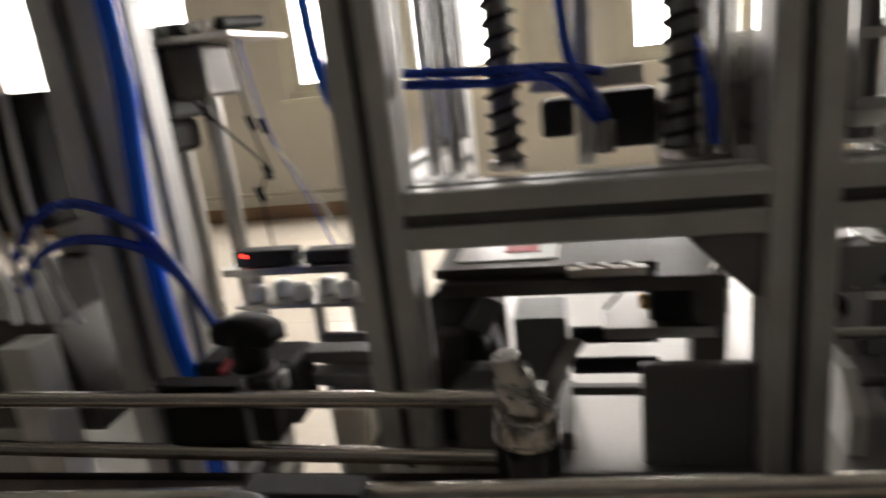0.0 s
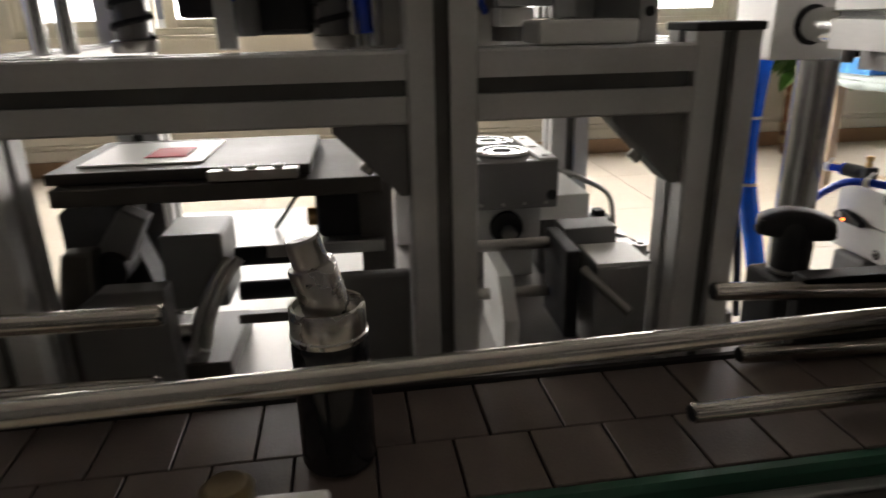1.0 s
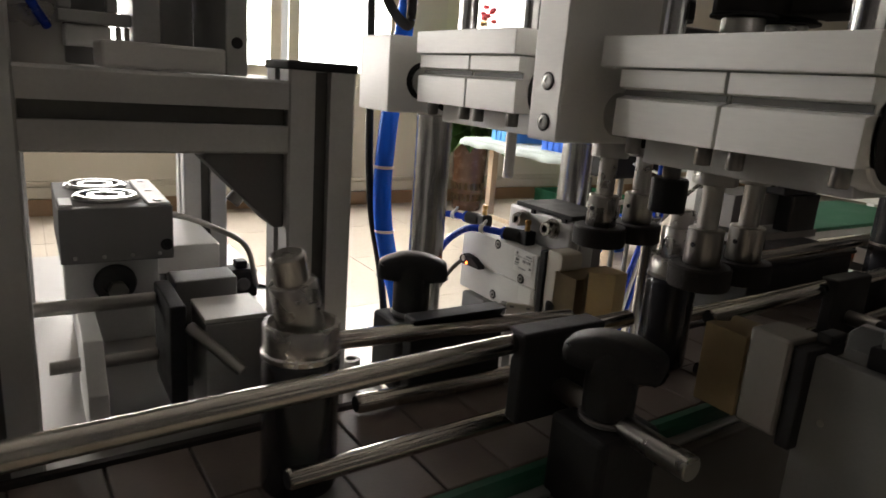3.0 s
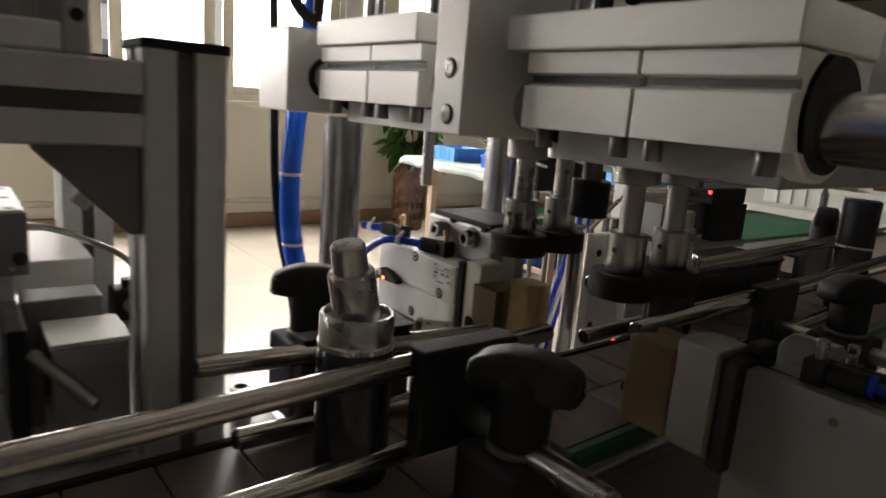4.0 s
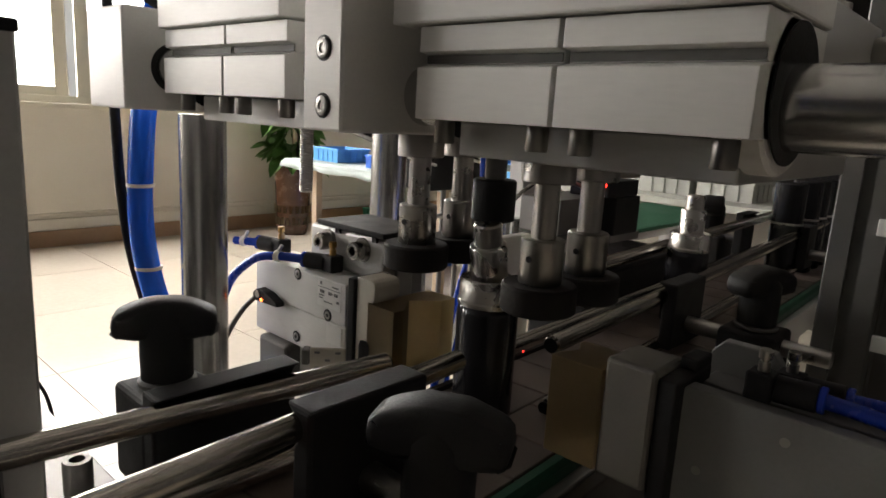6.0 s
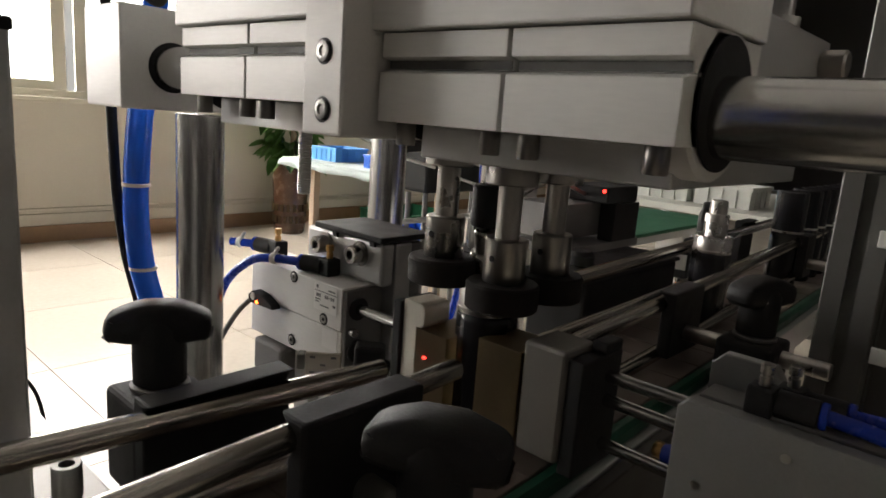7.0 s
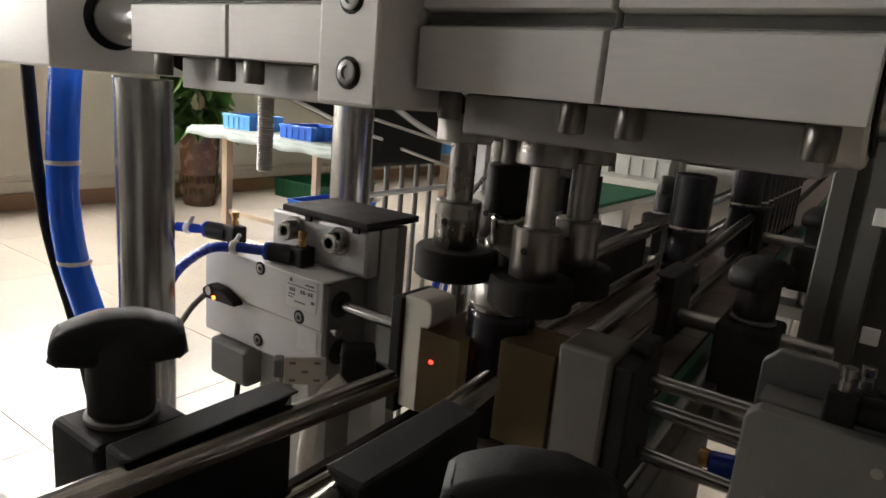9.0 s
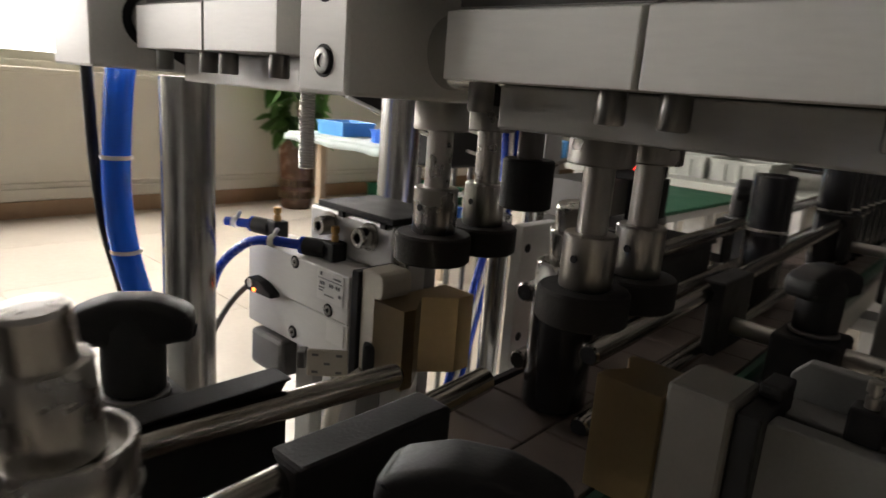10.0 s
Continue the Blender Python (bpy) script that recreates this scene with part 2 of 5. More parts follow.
def extrusion(name, axis, c, a0, a1, parent, mat=ALU, s=0.0365):
    """One length of slotted extrusion, the shade in its slots put in as dark strips on the slot floors."""
    ob = part(name, prism(profile_outline(*c, s), axis, a0, a1), mat, parent)
    h, n, d = s / 2, s * 0.115, s * 0.17
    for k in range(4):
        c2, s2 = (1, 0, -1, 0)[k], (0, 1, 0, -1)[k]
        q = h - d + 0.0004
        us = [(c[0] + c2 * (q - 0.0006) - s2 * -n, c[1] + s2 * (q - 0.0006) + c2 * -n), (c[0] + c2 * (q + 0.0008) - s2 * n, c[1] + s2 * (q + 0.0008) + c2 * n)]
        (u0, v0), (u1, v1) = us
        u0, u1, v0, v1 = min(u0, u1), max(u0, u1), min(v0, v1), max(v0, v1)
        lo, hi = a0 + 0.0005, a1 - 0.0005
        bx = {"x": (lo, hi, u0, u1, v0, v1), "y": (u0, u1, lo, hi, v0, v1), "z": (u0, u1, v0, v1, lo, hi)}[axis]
        part("slot_shade_strip", box(*bx, bevel=0), SLOT_SHADE, ob)
    return ob


# ---- the room ----
X0, X1, Y0, TOP = -9.5, 16.0, -3.0, 5.0
b = bmesh.new()
edges = [X0] + [v for w in WINDOWS for v in w] + [X1]
for i in range(0, len(edges), 2):
    box(edges[i], edges[i + 1], WALL_Y, WALL_Y + 0.24, 0, TOP, 0, b)
for wx0, wx1 in WINDOWS:
    box(wx0, wx1, WALL_Y, WALL_Y + 0.24, 0, SILL, 0, b)
    box(wx0, wx1, WALL_Y, WALL_Y + 0.24, HEAD, TOP, 0, b)
solo("wall_north", b, WALL, "cream painted wall with window openings", "wall", kind="structure")
# Added unseen walls close the hall; dark, south one near, to cut bounce.
solo("wall_south", box(X0, X1, Y0 - 0.2, Y0, 0, TOP, 0), LOWBOUNCE_WALL, "added hall wall, dark to cut bounced light", "wall", kind="structure")
solo("wall_west", box(X0 - 0.2, X0, Y0, WALL_Y, 0, TOP, 0), LOWBOUNCE_WALL, "added hall wall, dark to cut bounced light", "wall", kind="structure")
solo("wall_east", box(X1, X1 + 0.2, Y0, WALL_Y, 0, TOP, 0), LOWBOUNCE_WALL, "added hall wall, dark to cut bounced light", "wall", kind="structure")
# Unseen ceiling, added high and dark grey to reduce its bounce.
solo("ceiling", box(X0 - 0.2, X1 + 0.2, Y0 - 0.2, WALL_Y + 0.24, TOP, TOP + 0.2, 0), CEIL, "added grey ceiling, darkened to cut bounced light", "ceiling", kind="structure")
floor = solo("floor", box(X0, X1, Y0, WALL_Y, -0.2, -0.004, 0), GROUT, "cream tiled factory floor", "floor", kind="structure")
b = box(X0, X1, WALL_Y - 0.012, WALL_Y, 0, 0.115, 0.002)
solo("wall_ledge", box(-8.9, 8.9, WALL_Y - 0.022, WALL_Y - 0.001, 0.125, 0.20, 0.003), WALL, "narrow proud plaster ledge over the skirting", "trim", kind="structure", at=(0, 5.19, 0.12))
solo("baseboard", b, SKIRT, "brown tiled skirting along the wall", "baseboard", kind="structure")
solo("trim", prism([(WALL_Y, 0.225), (WALL_Y - 0.01, 0.229), (WALL_Y - 0.01, 0.236), (WALL_Y, 0.24)], "x", X0, X1), WALL, "thin cable channel along the wall", "trim", kind="structure")
for i, (wx0, wx1) in enumerate(WINDOWS):
    w = thing("window_%d" % (i + 1), "white framed sliding window, bright outside", "window", (wx0, WALL_Y, SILL), kind="structure")
    b = bmesh.new()
    y0, y1 = WALL_Y + 0.01, WALL_Y + 0.07
    for a in ((wx0 + 0.001, wx1 - 0.001, SILL + 0.001, SILL + 0.05), (wx0 + 0.001, wx1 - 0.001, HEAD - 0.05, HEAD - 0.001), (wx0 + 0.001, wx0 + 0.05, SILL + 0.05, HEAD - 0.05), (wx1 - 0.05, wx1 - 0.001, SILL + 0.05, HEAD - 0.05)):
        box(a[0], a[1], y0, y1, a[2], a[3], 0.003, b)
    part("window_frame", b, FRAME, w)
    n = max(2, round((wx1 - wx0) / 0.8))
    step = (wx1 - wx0 - 0.1) / n
    cuts = [wx0 + 0.05 + k * step for k in range(n + 1)] if i != 3 else [0.35, 1.13, 1.905, 2.9]
    n = len(cuts) - 1
    for k in range(n):
        s0, s1, yy = cuts[k] + (0.025 if k else 0), cuts[k + 1] - (0.025 if k < n - 1 else 0), y0 + 0.008 + 0.024 * (k % 2)
        b = bmesh.new()
        for a in ((s0, s0 + 0.085, SILL + 0.05, HEAD - 0.05), (s1 - 0.085, s1, SILL + 0.05, HEAD - 0.05), (s0 + 0.085, s1 - 0.085, SILL + 0.05, SILL + 0.11), (s0 + 0.085, s1 - 0.085, HEAD - 0.11, HEAD - 0.05)):
            box(a[0], a[1], yy, yy + 0.022, a[2], a[3], 0.002, b)
        sash = part("sash", b, FRAME, w)
        pane = part("pane", box(s0 + 0.083, s1 - 0.083, yy + 0.008, yy + 0.013, SILL + 0.108, HEAD - 0.108, 0), GLASS, sash)
        pane.visible_shadow = False
    part("window_sill", box(wx0 - 0.04, wx1 + 0.04, WALL_Y - 0.05, WALL_Y, SILL - 0.03, SILL - 0.001, 0.003), FRAME, w)
solo("ground", box(-80, 80, WALL_Y + 0.3, 120, -0.6, -0.5, 0), GROUT, "pale paved yard outside the windows", "ground", kind="structure")
bld = thing("factory_building", "pale far factory building with rows of windows", "building", (5, 40, -0.5))
part("wall", box(-30, 40, 40, 52, -0.5, 9, 0), WALL, bld)
part("roof", box(-30.4, 40.4, 39.6, 52.4, 9, 9.5, 0), CEIL, bld)
for k in range(14):
    for r in range(2):
        part("window", box(-27 + k * 4.7, -24.6 + k * 4.7, 39.9, 40.0, 1.2 + r * 3.8, 3.2 + r * 3.8, 0), INK, bld)


# ---- the conveyor ----
BELT = 0.9025
conv = thing("slat_conveyor", "slat conveyor body with grey side plates and green strip", "conveyor", (0.5, 0.31, 0))
part("side_plate", box(-1.6, 3.2, 0.2485, 0.2545, 0.865, 0.893, 0.001), PLATE, conv)
part("side_plate", box(-1.6, 3.2, 0.3615, 0.3675, 0.865, 0.893, 0.001), PLATE, conv)
part("wear_strip", prism([(0.2545, 0.8935), (0.262, 0.8935), (0.262, 0.8985), (0.261, 0.9035), (0.2565, 0.9035), (0.2545, 0.90)], "x", -1.6, 3.2), GREEN, conv, "green plastic wear strip")
part("wear_strip", prism([(0.3545, 0.8935), (0.3615, 0.8935), (0.3615, 0.90), (0.3595, 0.9035), (0.3555, 0.9035), (0.3545, 0.8985)], "x", -1.6, 3.2), RUBBER, conv, "dark plastic wear strip")
part("carry_bed", box(-1.6, 3.2, 0.2545, 0.3615, 0.872, 0.893, 0), CABINET, conv)
for x in (-1.2, 0.1, 1.4, 2.7):
    for y in (0.262, 0.354):
        part("leg", box(x - 0.02, x + 0.02, y - 0.02, y + 0.02, 0, 0.8648, 0.002), ALU, conv)
part("apron", box(-1.6, 0.70, 0.2405, 0.2482, 0.70, 0.8915, 0.001), BLACKENED, conv, "dark sheet apron before the belt")
SKEW = Matrix.Translation((0.35, 0.312, 0)) @ pose(0, 0, 0, 0, 0, 2.0) @ Matrix.Translation((-0.35, -0.308, 0))
conv.matrix_basis = SKEW @ conv.matrix_basis


def wing_knob(x, y, z, turn, parent, size=1.0, stem=0.032):
    """A black T-shaped clamping knob, its top at z, on its stem."""
    o = [(-0.0285, -0.0085), (-0.0285, 0.001), (-0.0245, 0.005), (-0.009, 0.0105), (0.009, 0.0105), (0.0245, 0.005), (0.0285, 0.001), (0.0285, -0.0085), (0.0258, -0.0108), (0.0155, -0.0122), (-0.0155, -0.0122), (-0.0258, -0.0108)]
    o = [(u * size, v * size) for u, v in o]
    bm = prism(o, "y", -0.0122 * size, 0.0122 * size, 0.0045 * size)
    for f in bm.faces:
        f.smooth = True
    r = 0.0148 * size
    lathe([(r * 0.7, -stem), (r, -stem + 0.001), (r * 1.02, -0.02 * size), (r, -0.004 * size), (r * 0.8, 0.003 * size)], (0, 0, 0), "z", 26, bm)
    bmesh.ops.transform(bm, matrix=pose(x, y, z - 0.0105 * size, 0, 0, turn), verts=bm.verts)
    k = part("knob", bm, BLACK, parent, "black T-shaped clamping knob", sharp=55)
    part("washer", lathe([(r * 1.02, 0), (r * 1.12, 0.0006), (r * 1.12, 0.0022), (r * 1.02, 0.0028)], (x, y, z - 0.0105 * size - stem - 0.0028)), GUSSET, k)
    return k


def guide_bracket(x, y, ztop, turn, side, rail_y, rail_z, label, arm=0.03, size=1.0):
    """A clamping post beside the belt: knob, cross block, arm rod and the grip that holds a rail. side: +1 beyond the belt, -1 before it."""
    g = thing("guide_rail_bracket", label, "rail bracket", (x, y, 0.85), "guide rail brackets")
    wing_knob(x, y, ztop, turn, g, size)
    zt = ztop - 0.0105 * size - 0.032 - 0.0028
    part("clamp_block", box(x - 0.0235 * size, x + 0.0235 * size, y - 0.022 * size, y + 0.022 * size, zt - 0.05, zt, 0.0035, seg=3), BLACK, g, "black plastic clamp block")
    part("post", rod((x, y, 0.8648), (x, y, zt - 0.05), 0.009), STEEL, g)
    part("foot", box(x - 0.02, x + 0.02, min(y - 0.012, 0.29 if side < 0 else 0.345), max(y + 0.012, 0.29 if side < 0 else 0.345), 0.850, 0.8648, 0.001), PLATE, g)
    za = rail_z - 0.024
    part("arm_rod", rod((x + 0.0, y + (0.02 if side > 0 else -0.05), za), (x + 0.0, rail_y + side * 0.012, za), 0.006), STEEL, g)
    # the grip: a black channel along the rail, open towards the belt
    h = 0.0095
    o = [(rail_y + side * 0.013, rail_z + h), (rail_y + side * 0.013, za - 0.016), (rail_y + side * 0.003, za - 0.016), (rail_y + side * 0.003, rail_z - 0.0062), (rail_y + side * 0.0068, rail_z), (rail_y + side * 0.003, rail_z + 0.0062), (rail_y - side * 0.002, rail_z + h)]
    part("rail_grip", prism(o, "x", x - arm, x + arm, 0.0015), BLACK, g, "black channel grip round the rail")
    return g


def rails(spans, label, r=0.0055):
    for p0, p1 in spans:
        mid = [(p0[k] + p1[k]) / 2 for k in range(3)]
        g = thing("guide_rail", label, "guide rail", mid, "guide rails")
        part("rod", rod(p0, p1, r, 24, ch=0.0012), RAIL, g)
        d = (Vector(p1) - Vector(p0)).normalized()
        for e, k in ((Vector(p0), -1), (Vector(p1), 1)):
            # black disc paints the dark inside of the hollow rail end
            part("end_hollow", rod(e - d * k * 0.0004, e + d * k * 0.0006, r * 0.8, 18, ch=0.0002), BLACK, g, "black disc for the shade in the hollow end")


rails([((-0.62, 0.143, 1.008), (0.456, 0.299, 0.957)), ((0.238, 0.284, 0.9175), (0.47, 0.2935, 0.9165))], "worn stainless round guide rail before the belt", 0.005)
rails([((-1.5, 0.338, 0.9635), (-0.012, 0.336, 0.9635)), ((-1.5, 0.338, 0.9245), (-0.02, 0.336, 0.9245)), ((0.283, 0.356, 0.9465), (0.457, 0.349, 0.940)), ((0.300, 0.349, 0.9085), (0.457, 0.345, 0.9085))], "worn stainless round guide rail beyond the belt")
rails([((0.54, 0.3024, 0.9444), (2.4, 0.3513, 0.9902)), ((0.54, 0.3024, 0.9054), (2.4, 0.3513, 0.9512))], "stainless round guide rail after the gripping station")
rails([((0.548, 0.3492, 0.9624), (2.4, 0.3927, 0.9841)), ((0.548, 0.3492, 0.9234), (2.4, 0.3927, 0.9451))], "stainless round guide rail beyond the belt after the station")

guide_bracket(0.371, 0.417, 0.9735, -30, 1, 0.3525, 0.9430, "black plastic rail bracket with T-knob beyond the belt", 0.034, 0.84)
guide_bracket(0.383, 0.242, 0.9785, -62, -1, 0.2885, 0.960, "black plastic rail bracket with T-knob before the belt", 0.028, 0.84)
guide_bracket(0.714, 0.246, 0.979, -20, -1, 0.307, 0.949, "black plastic rail bracket with T-knob before the belt", 0.027, 0.88)
guide_bracket(1.045, 0.409, 0.992, 20, 1, 0.361, 0.968, "black plastic rail bracket with T-knob beyond the belt", 0.02)
guide_bracket(1.08, 0.246, 0.979, -20, -1, 0.3166, 0.9577, "black plastic rail bracket with T-knob before the belt", 0.018)
guide_bracket(1.75, 0.409, 0.985, 20, 1, 0.3774, 0.9765, "black plastic rail bracket with T-knob beyond the belt", 0.02)
guide_bracket(-0.24, 0.415, 0.990, -10, 1, 0.338, 0.9635, "black plastic rail bracket with T-knob beyond the belt", 0.03)
guide_bracket(-0.105, 0.168, 1.014, -30, -1, 0.2175, 0.9845, "black plastic rail bracket with T-knob before the belt", 0.028)


# ---- the bottles on the belt ----
def bottle(label, tilt, capped=False):
    t = thing("bottle", label, "bottle", (0, 0, 0), "bottles on the belt")
    part("body", lathe([(0.0145, 0), (0.0165, 0.0012), (0.0172, 0.003), (0.0172, 0.0605), (0.0166, 0.0635), (0.0158, 0.0645)], seg=36), BOTTLE, t, "glossy black bottle body")
    c = part("collar", lathe([(0.0158, 0.0646), (0.0172, 0.0650), (0.0174, 0.0672), (0.0167, 0.0680), (0.0167, 0.0790), (0.0161, 0.0800), (0.0148, 0.0800), (0.0144, 0.0770), (0.004, 0.0768)], seg=36), SILVER, t, "bright silver collar")
    m = Matrix.Translation((0, 0, 0.0772)) @ pose(0, 0, 0, tilt[0], tilt[1], 0)
    bm = lathe([(0.0098, 0), (0.0104, 0.0008), (0.0104, 0.0215), (0.0098, 0.0225), (0.0078, 0.0228), (0.0076, 0.034), (0.0068, 0.0352), (0.0025, 0.0354)], seg=30)
    bmesh.ops.transform(bm, matrix=m, verts=bm.verts)
    part("spray_head", bm, SILVER, t, "bright silver stepped spray head")
    return t


def cap(label):
    t = thing("overcap", label, "bottle cap", (0, 0, 0), "black bottle caps")
    part("shell", lathe([(0.0164, 0), (0.0172, 0.0006), (0.0172, 0.047), (0.0162, 0.0485), (0.006, 0.0487)], seg=36), BOTTLE, t)
    part("rim", lathe([(0.0173, 0.0004), (0.0176, 0.0008), (0.0176, 0.0022), (0.0173, 0.0026)], seg=36), SILVER, t, "thin silver rim")
    return t


bottle_a = bottle("black bottle with loose tilted silver spray head on the belt", (3, -13))
bottle_b = bottle("black bottle with upright silver spray head on the belt", (0, 2))
bottle_c = bottle("black bottle with black cap further along the belt", (0, 0))
bottle_d = bottle("black bottle with silver spray head following on the belt", (2, -6))
cap_b = cap("glossy black cap lowered onto a bottle")
cap_c = cap("glossy black cap on a bottle")


# ---- the extrusion frame of the left machine ----
def gusset(x, y0, y1, z, sx, size=0.052):
    b = prism([(x, z), (x + sx * size, z), (x + sx * size, z - 0.004), (x + sx * 0.005, z - size), (x, z - size)], "y", y0, y1, 0.0008)
    return b


S = 0.0365
FY = 0.3725 + S / 2
fr = thing("extrusion_rack", "grey slotted aluminium extrusion rack beside the belt", "rack", (0.1, 0.5, 0.885))
post_x = {"a": -0.1115, "b": 0.132, "c": 0.285}
for k, top in (("a", 1.62), ("b", 1.62), ("c", 1.088)):
    extrusion("post", "z", (post_x[k], FY), 0.886, top, fr)
for k, y, top in (("a", 0.66, 1.62), ("b", 0.66, 1.62), ("c", 0.66, 1.088)):
    extrusion("post", "z", (post_x[k], y), 0.886, top, fr)
BZ = 1.0640
extrusion("beam", "x", (FY, BZ), post_x["a"] + S / 2, post_x["b"] - S / 2, fr)
extrusion("beam", "x", (FY, BZ), post_x["b"] + S / 2, post_x["c"] - S / 2, fr)
extrusion("beam", "x", (0.66, BZ), post_x["b"] + S / 2, post_x["c"] - S / 2, fr)
for k in "abc":
    extrusion("cross_beam", "y", (post_x[k], BZ), FY + S / 2, 0.66 - S / 2, fr)
for y in (FY, 0.66):
    part("end_cap", box(post_x["c"] - S / 2 - 0.001, post_x["c"] + S / 2 + 0.001, y - S / 2 - 0.001, y + S / 2 + 0.001, 1.088, 1.0925, 0.001), BLACK, fr, "black plastic end cap")
zb = BZ - S / 2
for x, sx in ((post_x["c"] - S / 2, -1), (post_x["b"] - S / 2, -1)):
    g = part("gusset", gusset(x, FY - 0.012, FY + 0.012, zb, sx, 0.04), GUSSET, fr, "grey cast corner bracket")
    part("bolt", rod((x + sx * 0.024, FY, zb - 0.028), (x + sx * 0.014, FY, zb - 0.016), 0.004), STEEL, g)
tb = thing("machine_table", "milled steel machine table on a grey cabinet", "machine table", (0.1, 0.6, 0))
part("top_plate", box(-0.135, 0.345, 0.378, 0.80, 0.872, 0.886, 0.0015), POLISHED, tb, "milled steel top plate")
part("cabinet", box(-0.12, 0.32, 0.42, 0.78, 0.06, 0.872, 0.004), CABINET, tb)
for x in (-0.08, 0.28):
    for y in (0.46, 0.74):
        part("foot", lathe([(0.025, 0), (0.025, 0.01), (0.01, 0.02), (0.01, 0.06)], (x, y, 0)), STEEL, tb)
for x, y in ((0.328, 0.418), (0.328, 0.56)):
    part("bolt", lathe([(0.0062, 0), (0.0065, 0.001), (0.0065, 0.016), (0.006, 0.017), (0.0035, 0.017), (0.003, 0.009), (0.0005, 0.009)], (x, y, 0.886), seg=22), STEEL, tb)

# plate carried under the beam, with a paper on it
sp = thing("slide_plate", "dark milled slide plate under the beam", "plate", (0.0, 0.45, 1.0))
part("plate", prism([(-0.083, 0.40), (0.099, 0.40), (0.099, 0.47), (0.07, 0.53), (-0.083, 0.53)], "z", 1.003, 1.013, 0.0008), BLACKENED, sp)
part("upper_plate", box(-0.088, 0.058, 0.41, 0.51, 1.0135, 1.020, 0.0006), BLACKENED, sp)
part("edge_strip", box(0.002, 0.052, 0.401, 0.4095, 1.0135, 1.0195, 0.0006), STEEL, sp)
for x in (0.012, 0.026, 0.041):
    part("bolt", lathe([(0.003, 0), (0.0032, 0.0015), (0.0028, 0.002)], (x, 0.405, 1.0196), seg=14), WHITE, sp)
part("hanger", box(0.084, 0.106, 0.44, 0.47, 0.886, 1.003, 0.001), BLACKENED, sp)
part("hanger", box(-0.088, -0.052, 0.49, 0.50, 0.886, 1.003, 0.001), BLACKENED, sp)
solo("paper_sheet", box(-0.075, -0.005, 0.425, 0.495, 1.0203, 1.0212, 0), PAPER, "white paper with a red print on the plate", "paper", at=(-0.04, 0.46, 1.0203))
solo("sticker", box(-0.042, -0.018, 0.44, 0.47, 1.0213, 1.0218, 0), PINK, "red printed patch on the white paper", "sticker", at=(-0.03, 0.455, 1.0213))

# block with two bushings
bb = thing("bushing_block", "dark milled block with two steel bushings", "bearing block", (0.2, 0.5, 0.95))
part("block", box(0.166, 0.2325, 0.500, 0.602, 0.959, 0.995, 0.001), GUSSET, bb)
for x, y in ((0.196, 0.532), (0.193, 0.577)):
    b = part("bushing", lathe([(0.0205, 0), (0.0205, 0.002), (0.0185, 0.0035), (0.0165, 0.0035), (0.0155, 0.001), (0.0125, 0.001), (0.0115, 0.003), (0.0085, 0.003), (0.008, 0.0004), (0.001, 0.0004)], (x, y, 0.995), seg=32), CHROME, bb, "bright turned steel bushing")
part("strip", box(0.218, 0.2315, 0.503, 0.598, 0.9952, 0.9968, 0.0003), WHITE, bb)
for y in (0.512, 0.55, 0.588):
    part("strip_screw", lathe([(0.0026, 0), (0.0026, 0.0006), (0.0012, 0.0006)], (0.2248, y, 0.9968), seg=12), DARKSTEEL, bb)
part("strip", box(0.1675, 0.1745, 0.505, 0.53, 0.9952, 0.9965, 0.0002), WHITE, bb)
part("pedestal", box(0.174, 0.226, 0.545, 0.60, 0.886, 0.9585, 0.001), PLATE, bb)
part("port_plate", box(0.168, 0.226, 0.522, 0.544, 0.918, 0.9585, 0.001), PLATE, bb)
part("port", lathe([(0.0135, 0), (0.0135, 0.001), (0.0125, 0.003), (0.0085, 0.003), (0.0085, 0.0006), (0.002, 0.0006)], (0.198, 0.522, 0.938), NEG_Y, 28), BLACK, bb, "black ring round the port")
part("port_nut", lathe([(0.006, 0), (0.0065, 0.001), (0.0065, 0.008), (0.002, 0.0082)], (0.199, 0.5213, 0.934), NEG_Y, 6), STEEL, bb)
part("cross_plate", box(0.2265, 0.272, 0.54, 0.64, 0.936, 0.957, 0.001), BLOCK, bb)
part("riser", box(0.2335, 0.268, 0.545, 0.60, 0.886, 0.9355, 0.001), GUSSET, bb)
for k in range(4):
    part("screw", lathe([(0.0013, 0), (0.0013, 0.0006), (0.0004, 0.0008)], (0.174 + 0.0165 * k, 0.500, 0.963), NEG_Y, 10), STEEL, bb)
part("pinch_bolt", lathe([(0.004, 0), (0.004, 0.0006), (0.0024, 0.0006), (0.002, 0.0002)], (0.228, 0.4998, 0.969), NEG_Y, 16), BLACK, bb)

# sliding clamp with two rods in front of the block
cl = thing("slide_clamp", "dark steel slide clamp with two guide rods", "clamp", (0.2, 0.45, 0.886))
part("pusher", box(0.231, 0.2655, 0.402, 0.440, 0.886, 0.9465, 0.0012), PLATE, cl)
part("pusher_cap", box(0.2305, 0.266, 0.4015, 0.4405, 0.9467, 0.9495, 0.0006), BLOCK, cl)
part("yoke", box(0.2135, 0.2225, 0.41, 0.462, 0.895, 0.956, 0.001), BLACK, cl)
part("rear_block", box(0.224, 0.262, 0.452, 0.477, 0.886, 0.957, 0.001), GUSSET, cl)
for z, x0 in ((0.948, 0.132), (0.912, 0.155)):
    part("guide_rod", rod((x0, 0.452, z), (0.213, 0.452, z), 0.0042), STEEL, cl)
